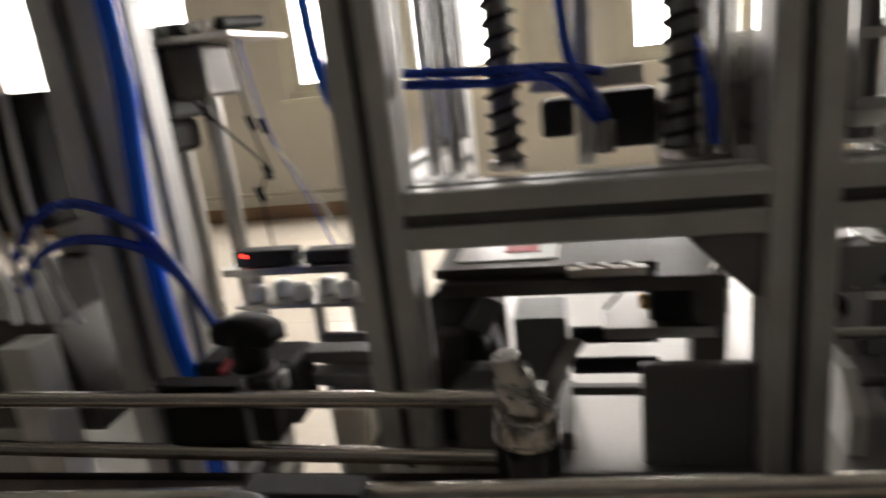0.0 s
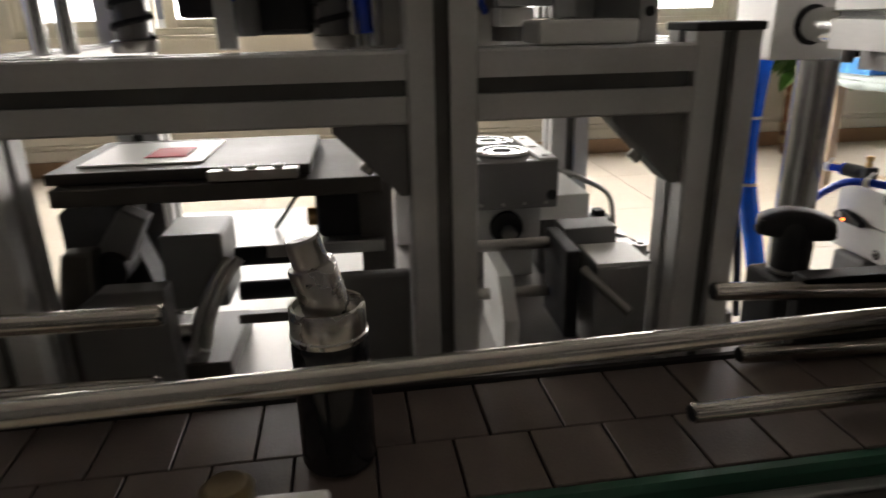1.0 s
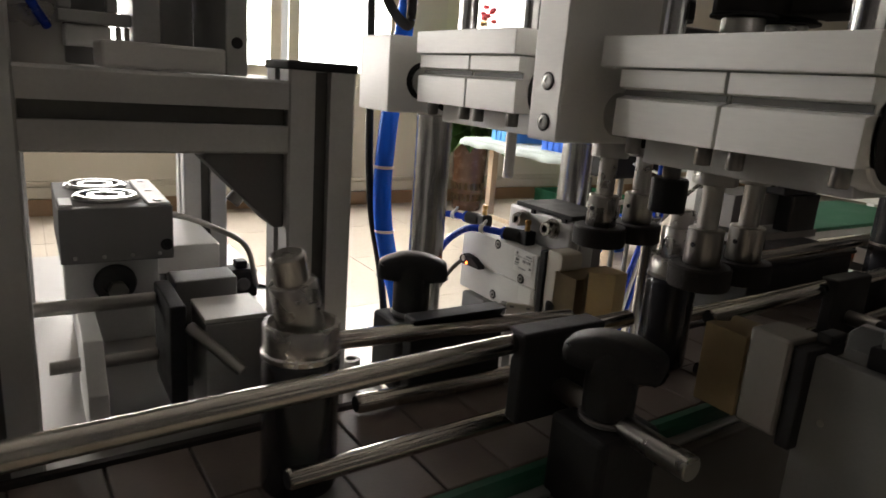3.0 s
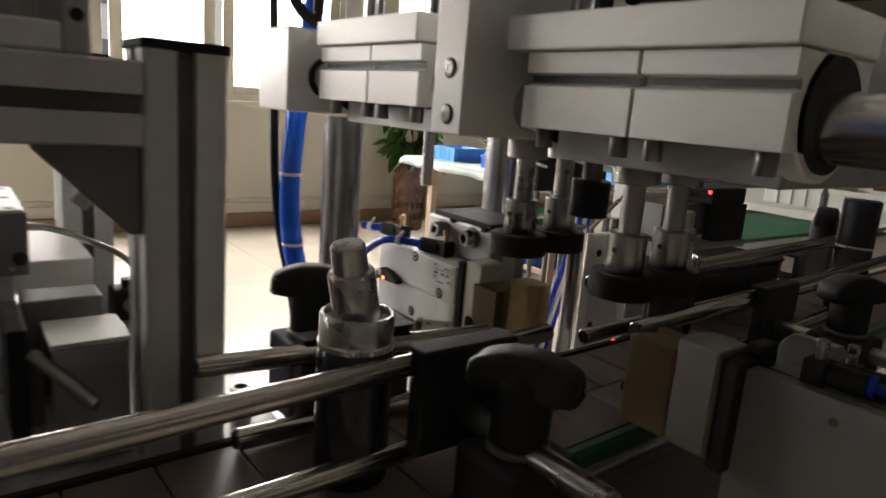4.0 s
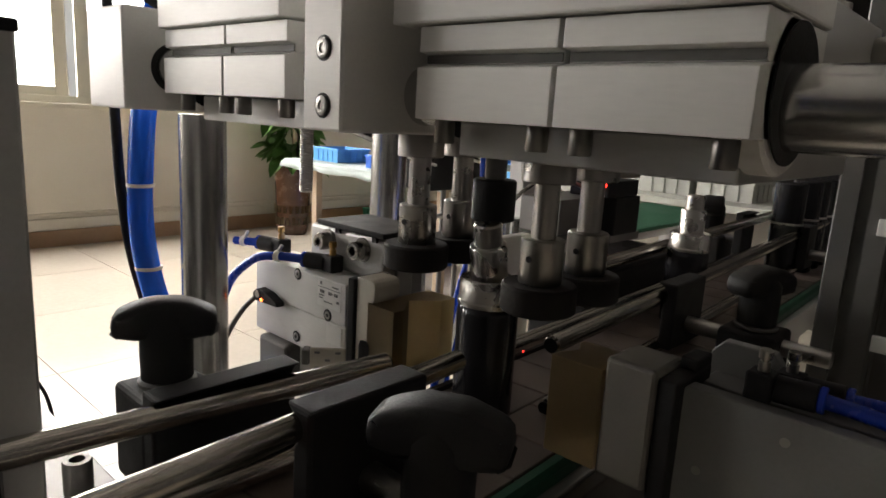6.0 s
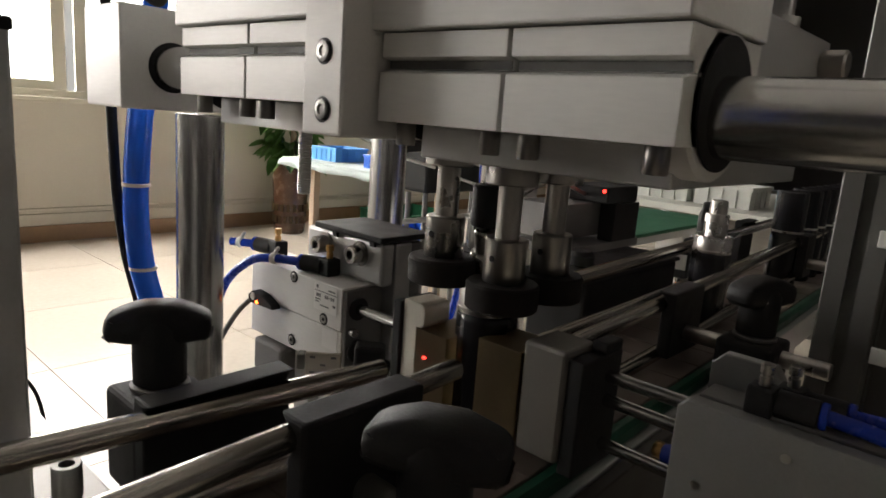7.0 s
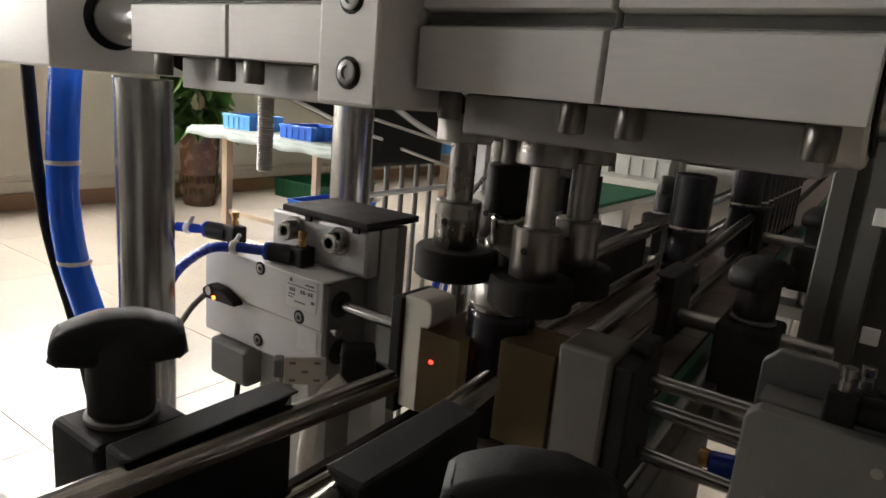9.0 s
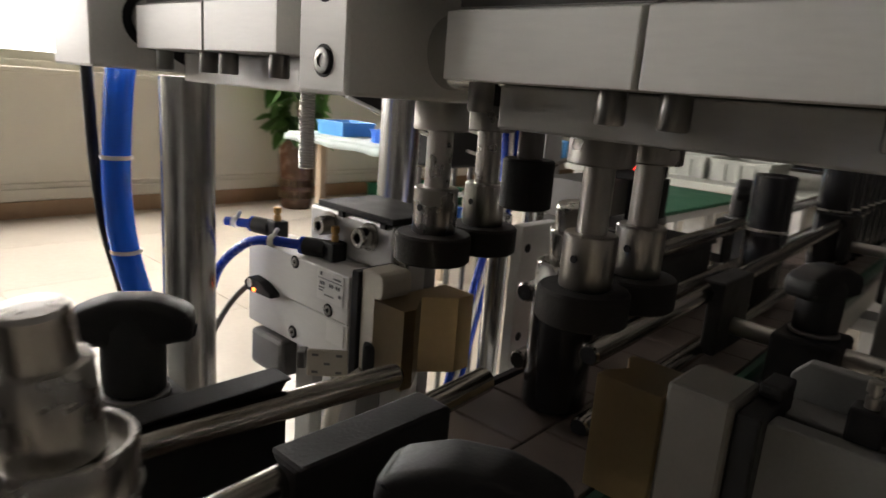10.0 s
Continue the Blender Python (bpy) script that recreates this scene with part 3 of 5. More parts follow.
part("pin", rod((0.2235, 0.409, 0.944), (0.2465, 0.382, 0.924), 0.0034), STEEL, cl)
part("end_plate", prism([(0.40, 0.886), (0.40, 0.915), (0.42, 0.938), (0.475, 0.938), (0.475, 0.886)], "x", 0.171, 0.181, 0.0008), BLOCK, cl)
part("front_plate", box(0.045, 0.1125, 0.386, 0.396, 0.886, 0.958, 0.002), GUSSET, cl)

# left gripper block under the plate
lg = thing("gripper_block", "grey milled gripper block with finger plates", "gripper", (-0.02, 0.46, 0.886))
part("block", box(-0.040, -0.002, 0.43, 0.475, 0.925, 0.974, 0.002), DARKPLATE, lg)
part("front_jaw", prism([(-0.078, 0.886), (-0.078, 0.945), (-0.062, 0.957), (-0.026, 0.957), (-0.026, 0.886)], "y", 0.385, 0.40, 0.0008), GUSSET, lg)
for k in range(2):
    part("strap", tube([(0.002 + 0.006 * k, 0.428, 0.958), (-0.008 + 0.006 * k, 0.420, 0.945), (-0.018 + 0.007 * k, 0.412, 0.925), (-0.022 + 0.006 * k, 0.408, 0.905), (-0.030 + 0.006 * k, 0.405, 0.8875)], 0.0034), STEEL, lg, "bent bright strap")
for z in (0.950, 0.925):
    part("finger_rod", rod((0.0, 0.455, z), (0.062, 0.455, z), 0.0065), BLACK, lg)
part("link_rod", rod((0.055, 0.455, 0.951), (0.084, 0.455, 0.951), 0.003), STEEL, lg)
part("tie_bar", box(-0.002, 0.075, 0.448, 0.456, 0.903, 0.910, 0.001), BLACKENED, lg)
part("base", box(-0.08, 0.0, 0.402, 0.48, 0.8862, 0.9, 0.001), BLACKENED, lg)
part("valve", box(0.056, 0.096, 0.442, 0.48, 0.9635, 1.0025, 0.004), BLACK, lg, "black valve body under the plate")
part("valve_nut", rod((0.0495, 0.456, 0.975), (0.056, 0.456, 0.975), 0.006), BRASS, lg, "small brass nut")
part("cross_plate", box(0.024, 0.099, 0.435, 0.50, 0.9545, 0.963, 0.001), POLISHED, lg, "bright milled cross plate")
part("valve_wire", tube([(0.058, 0.46, 0.995), (0.045, 0.46, 0.99), (0.034, 0.465, 0.975), (0.026, 0.47, 0.964)], 0.0014), BLACK, lg)
lk = thing("lever_link", "dark jointed lever with knurled screws", "lever", (-0.08, 0.45, 0.886))
part("lever", prism([(-0.083, 0.886), (-0.09, 0.95), (-0.06, 0.992), (-0.045, 0.985), (-0.07, 0.94), (-0.06, 0.886)], "y", 0.432, 0.448, 0.001), GUSSET, lk)
part("cheek", prism([(-0.105, 0.886), (-0.105, 0.985), (-0.085, 1.0), (-0.055, 1.0), (-0.062, 0.965), (-0.052, 0.93), (-0.066, 0.886)], "y", 0.452, 0.478, 0.001), BLACK, lk)
part("side_arm", prism([(-0.100, 0.886), (-0.100, 0.93), (-0.09, 0.972), (-0.072, 0.972), (-0.078, 0.93), (-0.070, 0.886)], "y", 0.412, 0.428, 0.002), BLACKENED, lk)
part("pivot", rod((-0.07, 0.425, 0.955), (-0.07, 0.455, 0.955), 0.011), BLACK, lk)
for z in (0.925, 0.905):
    part("screw", rod((-0.052, 0.44, z), (-0.028, 0.44, z), 0.005), STEEL, lk)

# spring rods and holders above the beam
for x in (-0.033, 0.077):
    s = thing("spring_rod", "steel rod with a dark coil spring above the beam", "spring rod", (x, 0.425, 1.0825), "spring rods")
    part("rod", rod((x, 0.43, 1.0827), (x, 0.43, 1.5), 0.0085), GUSSET, s)
    pts = [(x + 0.0104 * math.cos(a), 0.43 + 0.0104 * math.sin(a), 1.09 + 0.0115 * a / (2 * math.pi)) for a in (k * math.pi / 4 for k in range(8 * 26))]
    part("spring", tube(pts, 0.0017, 6, steps=1), BLACK, s, "dark steel coil spring")
    part("seat", lathe([(0.012, 0), (0.0125, 0.001), (0.0125, 0.006), (0.009, 0.007)], (x, 0.43, 1.083)), STEEL, s)
for x in (-0.083, -0.068, 0.1, 0.088):
    solo("guide_pillar", rod((x, 0.43, 1.0826), (x, 0.43, 1.5), 0.0045), CHROME, "thin bright steel pillar above the beam", "pillar", "thin pillars", at=(x, 0.43, 1.0826))
hs = thing("proximity_sensor", "black proximity sensor hung between the spring rods", "sensor", (0.025, 0.43, 1.12))
part("body", box(0.024, 0.064, 0.436, 0.476, 1.090, 1.126, 0.003), BLACK, hs)
part("side_body", box(-0.010, 0.012, 0.436, 0.470, 1.100, 1.124, 0.003), BLACK, hs)
part("holder", box(0.013, 0.024, 0.42, 0.427, 1.083, 1.30, 0.001), PLATE, hs)
part("arm", box(-0.015, 0.055, 0.43, 0.45, 1.13, 1.142, 0.001), PLATE, hs)
part("nozzle", lathe([(0.006, 0), (0.007, 0.004), (0.007, 0.02)], (0.03, 0.424, 1.09)), GUSSET, hs)
part("tube", tube([(0.03, 0.424, 1.11), (0.022, 0.415, 1.13), (0.008, 0.41, 1.165), (0.0, 0.41, 1.3)], 0.0042), BLUE2, hs, "dark blue air tube")
for k, z in enumerate((1.152, 1.145)):
    solo("air_tube", tube([(-0.09, 0.40, z), (-0.04, 0.402, z - 0.004), (0.0, 0.406, z - 0.006), (0.03, 0.424, z - 0.028 * k - 0.012)], 0.003), BLUE2, "dark blue air tube across the frame", "air tube", "air tubes", at=(-0.09, 0.40, z))
solo("air_tube", tube([(0.095, 0.42, 1.09), (0.09, 0.425, 1.13), (0.075, 0.435, 1.2), (0.05, 0.44, 1.35)], 0.0035), BLUE2, "dark blue air tube beside a spring rod", "air tube", "air tubes", at=(0.095, 0.42, 1.09))

# drive unit on the right part of the beam
du = thing("drive_unit", "grey aluminium drive unit standing on the beam", "drive unit", (0.2, 0.45, 1.0825))
part("base_bar", box(0.184, 0.2385, 0.382, 0.42, 1.0828, 1.0950, 0.0015), BLOCK, du)
upright = part("upright", box(0.239, 0.2495, 0.384, 0.52, 1.0828, 1.27, 0.001), PLATE, du)
part("bolt_hole", lathe([(0.0028, 0), (0.0028, 0.0003), (0.001, 0.0003)], (0.2442, 0.384, 1.0985), NEG_Y, 14), BLACK, upright)
part("recess_plate", box(0.2165, 0.2385, 0.455, 0.465, 1.0828, 1.27, 0.001), PLATE, du)
part("column", box(0.2025, 0.216, 0.4205, 0.47, 1.0955, 1.27, 0.001), PLATE, du)
part("foot_block", box(0.206, 0.230, 0.421, 0.45, 1.0828, 1.0950, 0.001), BLACKENED, du)
frame_bm = bmesh.new()
for a in ((0.170, 0.2023, 1.1025, 1.1085), (0.170, 0.176, 1.1087, 1.27), (0.1915, 0.1965, 1.1087, 1.27), (0.176, 0.1915, 1.142, 1.148)):
    box(a[0], a[1], 0.424, 0.436, a[2], a[3], 0.0008, frame_bm)
part("window_plate", frame_bm, PLATE, du)
part("cylinder", rod((0.184, 0.452, 1.0828), (0.184, 0.452, 1.27), 0.0105), GUSSET, du)
part("spacer_block", box(0.173, 0.1935, 0.43, 0.46, 1.0915, 1.1022, 0.001), BLOCK, du)
for x in (0.1965, 0.2005):
    part("pin", rod((x, 0.428, 1.0955), (x, 0.428, 1.1022), 0.0013), STEEL, du)
part("wheel_guard", lathe([(0.056, 0), (0.058, 0.001), (0.058, 0.009), (0.056, 0.01)], (0.122, 0.468, 1.095), NEG_Y, 56), GUSSET, du)
part("guard_rim", lathe([(0.0575, 0), (0.0595, 0.0003), (0.0595, 0.0018), (0.0575, 0.002)], (0.122, 0.458, 1.095), NEG_Y, 56), STEEL, du, "bright guard rim")
solo("air_tube", tube([(0.145, 0.435, 1.145), (0.152, 0.43, 1.125), (0.160, 0.432, 1.110), (0.166, 0.44, 1.100)], 0.0022), BLUE2, "blue air tube beside the guard wheel", "air tube", "air tubes", at=(0.152, 0.43, 1.125))
solo("grey_cable", tube([(0.2327, 0.56, 0.977), (0.25, 0.56, 0.974), (0.271, 0.56, 0.965), (0.30, 0.57, 0.945), (0.318, 0.60, 0.90)], 0.0022), STEEL, "grey braided cable from the block", "cable", at=(0.232, 0.56, 0.975))
lsw = thing("limit_switch", "small black limit switch on the machine table", "switch", (0.31, 0.62, 0.886))
part("body", box(0.296, 0.322, 0.61, 0.632, 0.8862, 0.912, 0.002), BLACK, lsw)
part("dial", lathe([(0.006, 0), (0.006, 0.002), (0.004, 0.003)], (0.309, 0.61, 0.899), NEG_Y, 18), GUSSET, lsw)
part("top_lug", box(0.304, 0.314, 0.614, 0.626, 0.9122, 0.919, 0.001), BLACK, lsw)


# ---- capped bottles waiting further on ----
for k in range(9):
    q = bottle("black bottle with black cap waiting in a queue", (0, 0))
    q.matrix_basis = Matrix.Translation((1.135 + 0.037 * k, 0.33, BELT))
    q = cap("glossy black cap on a waiting bottle")
    q.matrix_basis = Matrix.Translation((1.135 + 0.037 * k, 0.33, BELT + 0.0646))


# ---- the capping machine ----
cm = thing("capping_machine", "grey aluminium capping machine frame with chromed pillars", "capping machine", (0.5, 0.45, 0))
part("pillar", rod((0.451, 0.533, 0.30), (0.451, 0.533, 1.06), 0.0155, 32), PILLAR, cm, "chromed round pillar")
part("pillar", rod((0.624, 0.536, 0.30), (0.624, 0.536, 1.30), 0.0155, 32), PILLAR, cm, "chromed round pillar")
part("end_block", box(0.388, 0.477, 0.500, 0.552, 1.0622, 1.119, 0.0012), BLOCK, cm)
part("shaft_bore", lathe([(0.0142, 0), (0.0142, 0.0006), (0.012, 0.0006)], (0.4175, 0.500, 1.0865), NEG_Y, 36), BLACK, cm, "dark bore round the shaft")
part("stub_shaft", rod((0.4175, 0.450, 1.0865), (0.4175, 0.499, 1.0865), 0.0118, 30), CHROME, cm, "polished short shaft")
part("centre_plate", box(0.396, 0.47, 0.3155, 0.3405, 1.060, 1.40, 0.0012), BLOCK, cm)
part("centre_web", box(0.405, 0.56, 0.3175, 0.339, 1.064, 1.13, 0.001), GUSSET, cm)
for z in (1.070, 1.092):
    part("counterbore", lathe([(0.0050, 0), (0.0050, 0.0002), (0.003, 0.0002)], (0.396, 0.327, z), NEG_X, 22), BLACK, cm)
    socket((0.3958, 0.327, z), 0.0039, 0.0008, NEG_X, cm, DARKSTEEL)
part("shaft", rod((0.4415, 0.03, 1.0765), (0.4415, 0.45, 1.0765), 0.0124, 36), CHROME, cm, "polished horizontal shaft")
part("end_block", box(0.39, 0.48, -0.02, 0.035, 1.055, 1.12, 0.0012), BLOCK, cm)
part("bearing_block", box(0.432, 0.56, 0.07, 0.150, 1.106, 1.150, 0.0015), BLOCK, cm)
socket((0.44, 0.11, 1.150), 0.006, 0.008, "z", cm), socket((0.432, 0.088, 1.138), 0.006, 0.008, NEG_X, cm)
part("base_plate", box(0.40, 0.70, 0.395, 0.62, 0.285, 0.30, 0.001), PLATE, cm)
for x, y in ((0.42, 0.42), (0.68, 0.42), (0.42, 0.6), (0.68, 0.6)):
    part("leg", box(x - 0.015, x + 0.015, y - 0.015, y + 0.015, 0, 0.285, 0.001), ALU, cm)
part("collar", lathe([(0.026, 0), (0.026, 0.02), (0.018, 0.02)], (0.451, 0.533, 0.30)), PLATE, cm)
part("collar", lathe([(0.026, 0), (0.026, 0.02), (0.018, 0.02)], (0.624, 0.536, 0.30)), PLATE, cm)
# post and its plate coloured dark in place of shade
extrusion("post", "z", (0.792, 0.205), 0.2, 1.34, cm, POST_SHADED)
part("post_plate", box(0.8105, 0.816, 0.0, 0.215, 0.60, 1.10, 0.001), POST_SHADED, cm)
part("foot_plate", box(0.74, 0.85, 0.09, 0.245, 0.0, 0.2, 0.002), CABINET, cm)
for x, y, z in ((0.774, 0.195, 1.01), (0.774, 0.186, 0.928)):
    part("clip", box(x - 0.004, x - 0.0005, y - 0.012, y - 0.001, z - 0.006, z + 0.006, 0.0008), WHITE, cm)

# black pressing stem over the station
ps = thing("cap_presser", "black cylindrical cap presser on a steel stem", "cap presser", (0.517, 0.333, 1.02))
part("head", lathe([(0.0105, 0), (0.012, 0.001), (0.012, 0.022), (0.011, 0.023)], (0.517, 0.333, 1.0135), seg=28), BLACK, ps)
part("stem", rod((0.517, 0.333, 1.0365), (0.517, 0.333, 1.064), 0.006), GUSSET, ps)


def jaw(y0, y1, ysplit, bar0, bar1, rollers, bolts, rods, label):
    """A sliding jaw on the shaft: two grooved blocks under a bar, with two driven rollers hung below."""
    j = thing("capping_jaw", label, "capping jaw", (0.47, (y0 + y1) / 2, 1.085), "capping jaws")
    xf, zl, zh = 0.4125, 1.0672, 1.1005
    lower = [(xf, zl), (xf, 1.0858), (xf + 0.0055, 1.0872), (0.468, 1.0872), (0.468, zl)]
    upper = [(xf + 0.0055, 1.0873), (xf + 0.0055, 1.0908), (xf + 0.001, 1.0916), (xf + 0.001, zh), (0.468, zh), (0.468, 1.0873)]
    step = 0.0009
    for a, c, e, f in ((y0, ysplit - 0.0009, 0, step), (ysplit + 0.0009, y1, step, 0)):
        blk = part("block", prism(upper, "y", a, c, 0.0003), BLOCK, j)
        part("lower_block", prism(lower, "y", a + e, c + f, 0.0003), BLOCK, j)
        # dark strip paints the shade in the groove
        part("groove", box(xf + 0.0049, xf + 0.0053, a + 0.0004, c - 0.0004, 1.0876, 1.0906, 0), SLOT_SHADE, blk, "groove floor strip coloured dark for shade")
    part("top_bar", box(0.4095, 0.4695, bar0, bar1, 1.1012, 1.1165, 0.0008), BLOCK, j)
    part("carrier", box(0.4705, 0.565, y0 + 0.004, y1 - 0.004, 1.0672, 1.114, 0.001), PLATE, j)
    part("clamp_bolt", lathe([(0.0075, 0), (0.0078, 0.001), (0.0078, 0.008), (0.005, 0.0085), (0.005, 0.04)], (0.545, y0 + 0.02, 1.114), seg=20), STEEL, j)
    part("side_bolt", lathe([(0.0055, 0), (0.006, 0.001), (0.006, 0.009), (0.005, 0.01)], (0.556, y0 + 0.004, 1.104), NEG_Y, 20), STEEL, j)
    part("under_plate", box(0.432, 0.56, y0 + 0.008, y1 - 0.006, 1.0537, 1.0668, 0.0008), PLATE, j)
    for y in (y0, y1):
        s = -1 if y == y0 else 1
        part("bore", lathe([(0.0202, 0), (0.0202, 0.0007), (0.0165, 0.0007)], (0.4420, y + (0.0004 if s > 0 else -0.0004), 1.0802), NEG_Y if s < 0 else "y", 36), BLACK, j, "dark shaft bore")
        if y == y0 and y0 < 0.3:
            part("housing", lathe([(0.0225, 0), (0.0235, 0.001), (0.0235, 0.011), (0.0225, 0.012)], (0.4420, y + 0.012, 1.0802), NEG_Y, 40), BLOCK, j, "round bearing housing")
    for y in bolts:
        part("bolt", lathe([(0.0037, 0), (0.0039, 0.0008), (0.0039, 0.0078), (0.0035, 0.0085), (0.0024, 0.0085), (0.002, 0.005), (0.0003, 0.005)], (0.4215, y, 1.067), DOWN, 18), DARKSTEEL, j)
    for x, y in rods:
        part("rod", rod((x, y, 1.1167), (x, y, 1.5), 0.0066, 24), CHROME, j, "chromed upright rod")
    for x, y in rollers:
        r = part("roller_shaft", lathe([(0.0123, 1.0535), (0.0128, 1.0525), (0.0128, 1.0415), (0.0122, 1.0408), (0.0061, 1.0408), (0.0061, 1.0145), (0.005, 1.0140)][::-1], (x, y, 0), seg=28), STEEL, j)
        part("hub", lathe([(0.0102, 0.9925), (0.0106, 0.9932), (0.0106, 1.0135), (0.0100, 1.0143), (0.0061, 1.0145)], (x, y, 0), seg=28), STEEL, r)
        part("hub_screw", lathe([(0.0016, 0), (0.0016, 0.0003), (0.0005, 0.0003)], (x - 0.0105, y, 1.005), NEG_X, 10), BLACK, r)
        part("roller", lathe([(0.0175, 0.9785), (0.0185, 0.9795), (0.0185, 0.9910), (0.0175, 0.9922), (0.0106, 0.9924)], (x, y, 0), seg=32), RUBBER, r, "dark rubber friction roller")
        part("pulley", lathe([(0.018, 1.1335), (0.018, 1.135), (0.0155, 1.1355), (0.0155, 1.1455), (0.018, 1.146), (0.018, 1.1475)], (x, y, 0), seg=28), BLACK, r, "black timing pulley")
        part("pulley_hub", rod((x, y, 1.1142), (x, y, 1.1333), 0.0115), STEEL, r)
    xa, xb, yr = rollers[0][0], rollers[1][0], rollers[0][1]
    o = [(xa + 0.0172 * math.cos(a), yr + 0.0172 * math.sin(a)) for a in (math.pi / 2 + k * math.pi / 8 for k in range(9))] + [(xb + 0.0172 * math.cos(a), yr + 0.0172 * math.sin(a)) for a in (-math.pi / 2 + k * math.pi / 8 for k in range(9))]
    if y0 < 0.3:
        part("long_belt", box(0.503, 0.539, 0.12, yr - 0.02, 1.1355, 1.1458, 0.002), RUBBER, j, "black timing belt to the drive")
        part("drive_pulley", lathe([(0.02, 1.1335), (0.02, 1.1475), (0.012, 1.1476)], (0.521, 0.125, 0), seg=28), BLACK, j)
    part("drive_belt", prism(o, "z", 1.1358, 1.1452), RUBBER, j, "black drive belt")
    return j


jaw_near = jaw(0.169, 0.2915, 0.2295, 0.168, 0.303, ((0.494, 0.2832), (0.532, 0.2812)), (0.178, 0.224, 0.241, 0.284), ((0.442, 0.191), (0.442, 0.287)), "grey aluminium capping jaw with two rubber rollers before the bottle")
jaw_far = jaw(0.362, 0.479, 0.4145, 0.362, 0.479, ((0.505, 0.3683), (0.543, 0.3698)), (0.374, 0.411, 0.428, 0.470), ((0.442, 0.462), (0.446, 0.395)), "grey aluminium capping jaw with two rubber rollers beyond the bottle")
jaw_far.matrix_basis = Matrix.Translation((-0.011, 0, 0.005)) @ jaw_far.matrix_basis
ts = thing("stop_screw", "long threaded stop screw hanging under the far jaw", "screw", (0.522, 0.517, 1.06))
pts = [((0.0046 if k % 2 else 0.0053), 1.0085 + 0.0009 * k) for k in range(58)]
part("thread", lathe([(0.004, 1.0075)] + pts + [(0.004, 1.0612)], (0.528, 0.523, -0.0015), seg=16), STEEL, ts)
part("holder", box(0.511, 0.546, 0.513, 0.536, 1.06, 1.07, 0.0008), PLATE, ts)


# ---- the far gripper ----
def tube_fitting(p, d, name_parent, tube_pts, screw=BRASS):
    p, d = Vector(p), Vector(d).normalized()
    part("elbow", box(p.x - 0.0055, p.x + 0.0055, p.y - 0.0055, p.y + 0.0055, p.z, p.z + 0.012, 0.001), BLACK, name_parent)
    part("collet", rod(p + Vector((0, 0, 0.006)) + d * 0.005, p + Vector((0, 0, 0.006)) + d * 0.021, 0.0058), BLACK, name_parent)
    part("ring", rod(p + Vector((0, 0, 0.006)) + d * 0.021, p + Vector((0, 0, 0.006)) + d * 0.024, 0.0056), BLUE2, name_parent)
    part("speed_screw", lathe([(0.0024, 0), (0.0024, 0.004), (0.0017, 0.004), (0.0017, 0.0055), (0.0027, 0.0055), (0.0027, 0.009), (0.0022, 0.0095)], p + Vector((0, 0, 0.012)), seg=14), screw, name_parent, "small throttle screw")
    part("air_tube", tube([p + Vector((0, 0, 0.006)) + d * 0.022] + [Vector(q) for q in tube_pts], 0.0032), BLUE2, name_parent, "dark blue air tube")


gc = thing("air_cylinder", "silver twin-rod air cylinder on an aluminium bracket", "air cylinder", (0.52, 0.48, 0.845))
part("body", box(0.497, 0.530, 0.434, 0.542, 0.928, 0.957, 0.0008), BLOCK, gc)
part("body_lower", box(0.4975, 0.530, 0.434, 0.5425, 0.900, 0.9274, 0.0008), BLOCK, gc)
for y, z in ((0.4875, 0.9535), (0.4525, 0.932), (0.4885, 0.907)):
    part("screw_recess", lathe([(0.0042, 0), (0.0042, 0.0002), (0.0030, 0.0002)], (0.4970, y, z), NEG_X, 20), BLACK, gc)
    socket((0.4970, y, z), 0.0029, 0.0008, NEG_X, gc, STEEL, "screw")
    part("hex_hole", lathe([(0.0013, 0), (0.0013, 0.0001), (0.0003, 0.0001)], (0.49655, y, z), NEG_X, 6), BLACK, gc)
lab = part("label_plate", box(0.4965, 0.4969, 0.4385, 0.4635, 0.9375, 0.9555, 0), PAPER, gc, "silver-white printed label")
for z, y0, y1, h in ((0.9535, 0.4585, 0.4605, 0.0022), (0.9528, 0.4405, 0.4475, 0.0009), (0.9507, 0.4390, 0.4625, 0.0004), (0.9478, 0.4578, 0.4590, 0.0022), (0.9478, 0.4595, 0.4606, 0.0022), (0.9478, 0.4560, 0.4571, 0.0022), (0.9478, 0.4500, 0.4513, 0.0022), (0.9478, 0.4478, 0.4493, 0.0022), (0.9478, 0.4460, 0.4471, 0.0005), (0.9478, 0.4436, 0.4450, 0.0022), (0.9478, 0.4414, 0.4428, 0.0022), (0.9450, 0.4560, 0.4615, 0.0008), (0.9432, 0.4575, 0.4615, 0.0007), (0.9412, 0.4470, 0.4560, 0.0007), (0.9432, 0.4400, 0.4425, 0.0016)):
    part("print_bar", box(0.4962, 0.4964, y0, y1, z - h / 2, z + h / 2, 0), INK, lab)
part("sticker", box(0.4969, 0.4973, 0.4375, 0.4535, 0.913, 0.9262, 0), PAPER, gc, "small pale sticker")
part("bracket_plate", box(0.5185, 0.5295, 0.4212, 0.5035, 0.9575, 0.9865, 0.0025), PLATE, gc, "aluminium bracket plate")
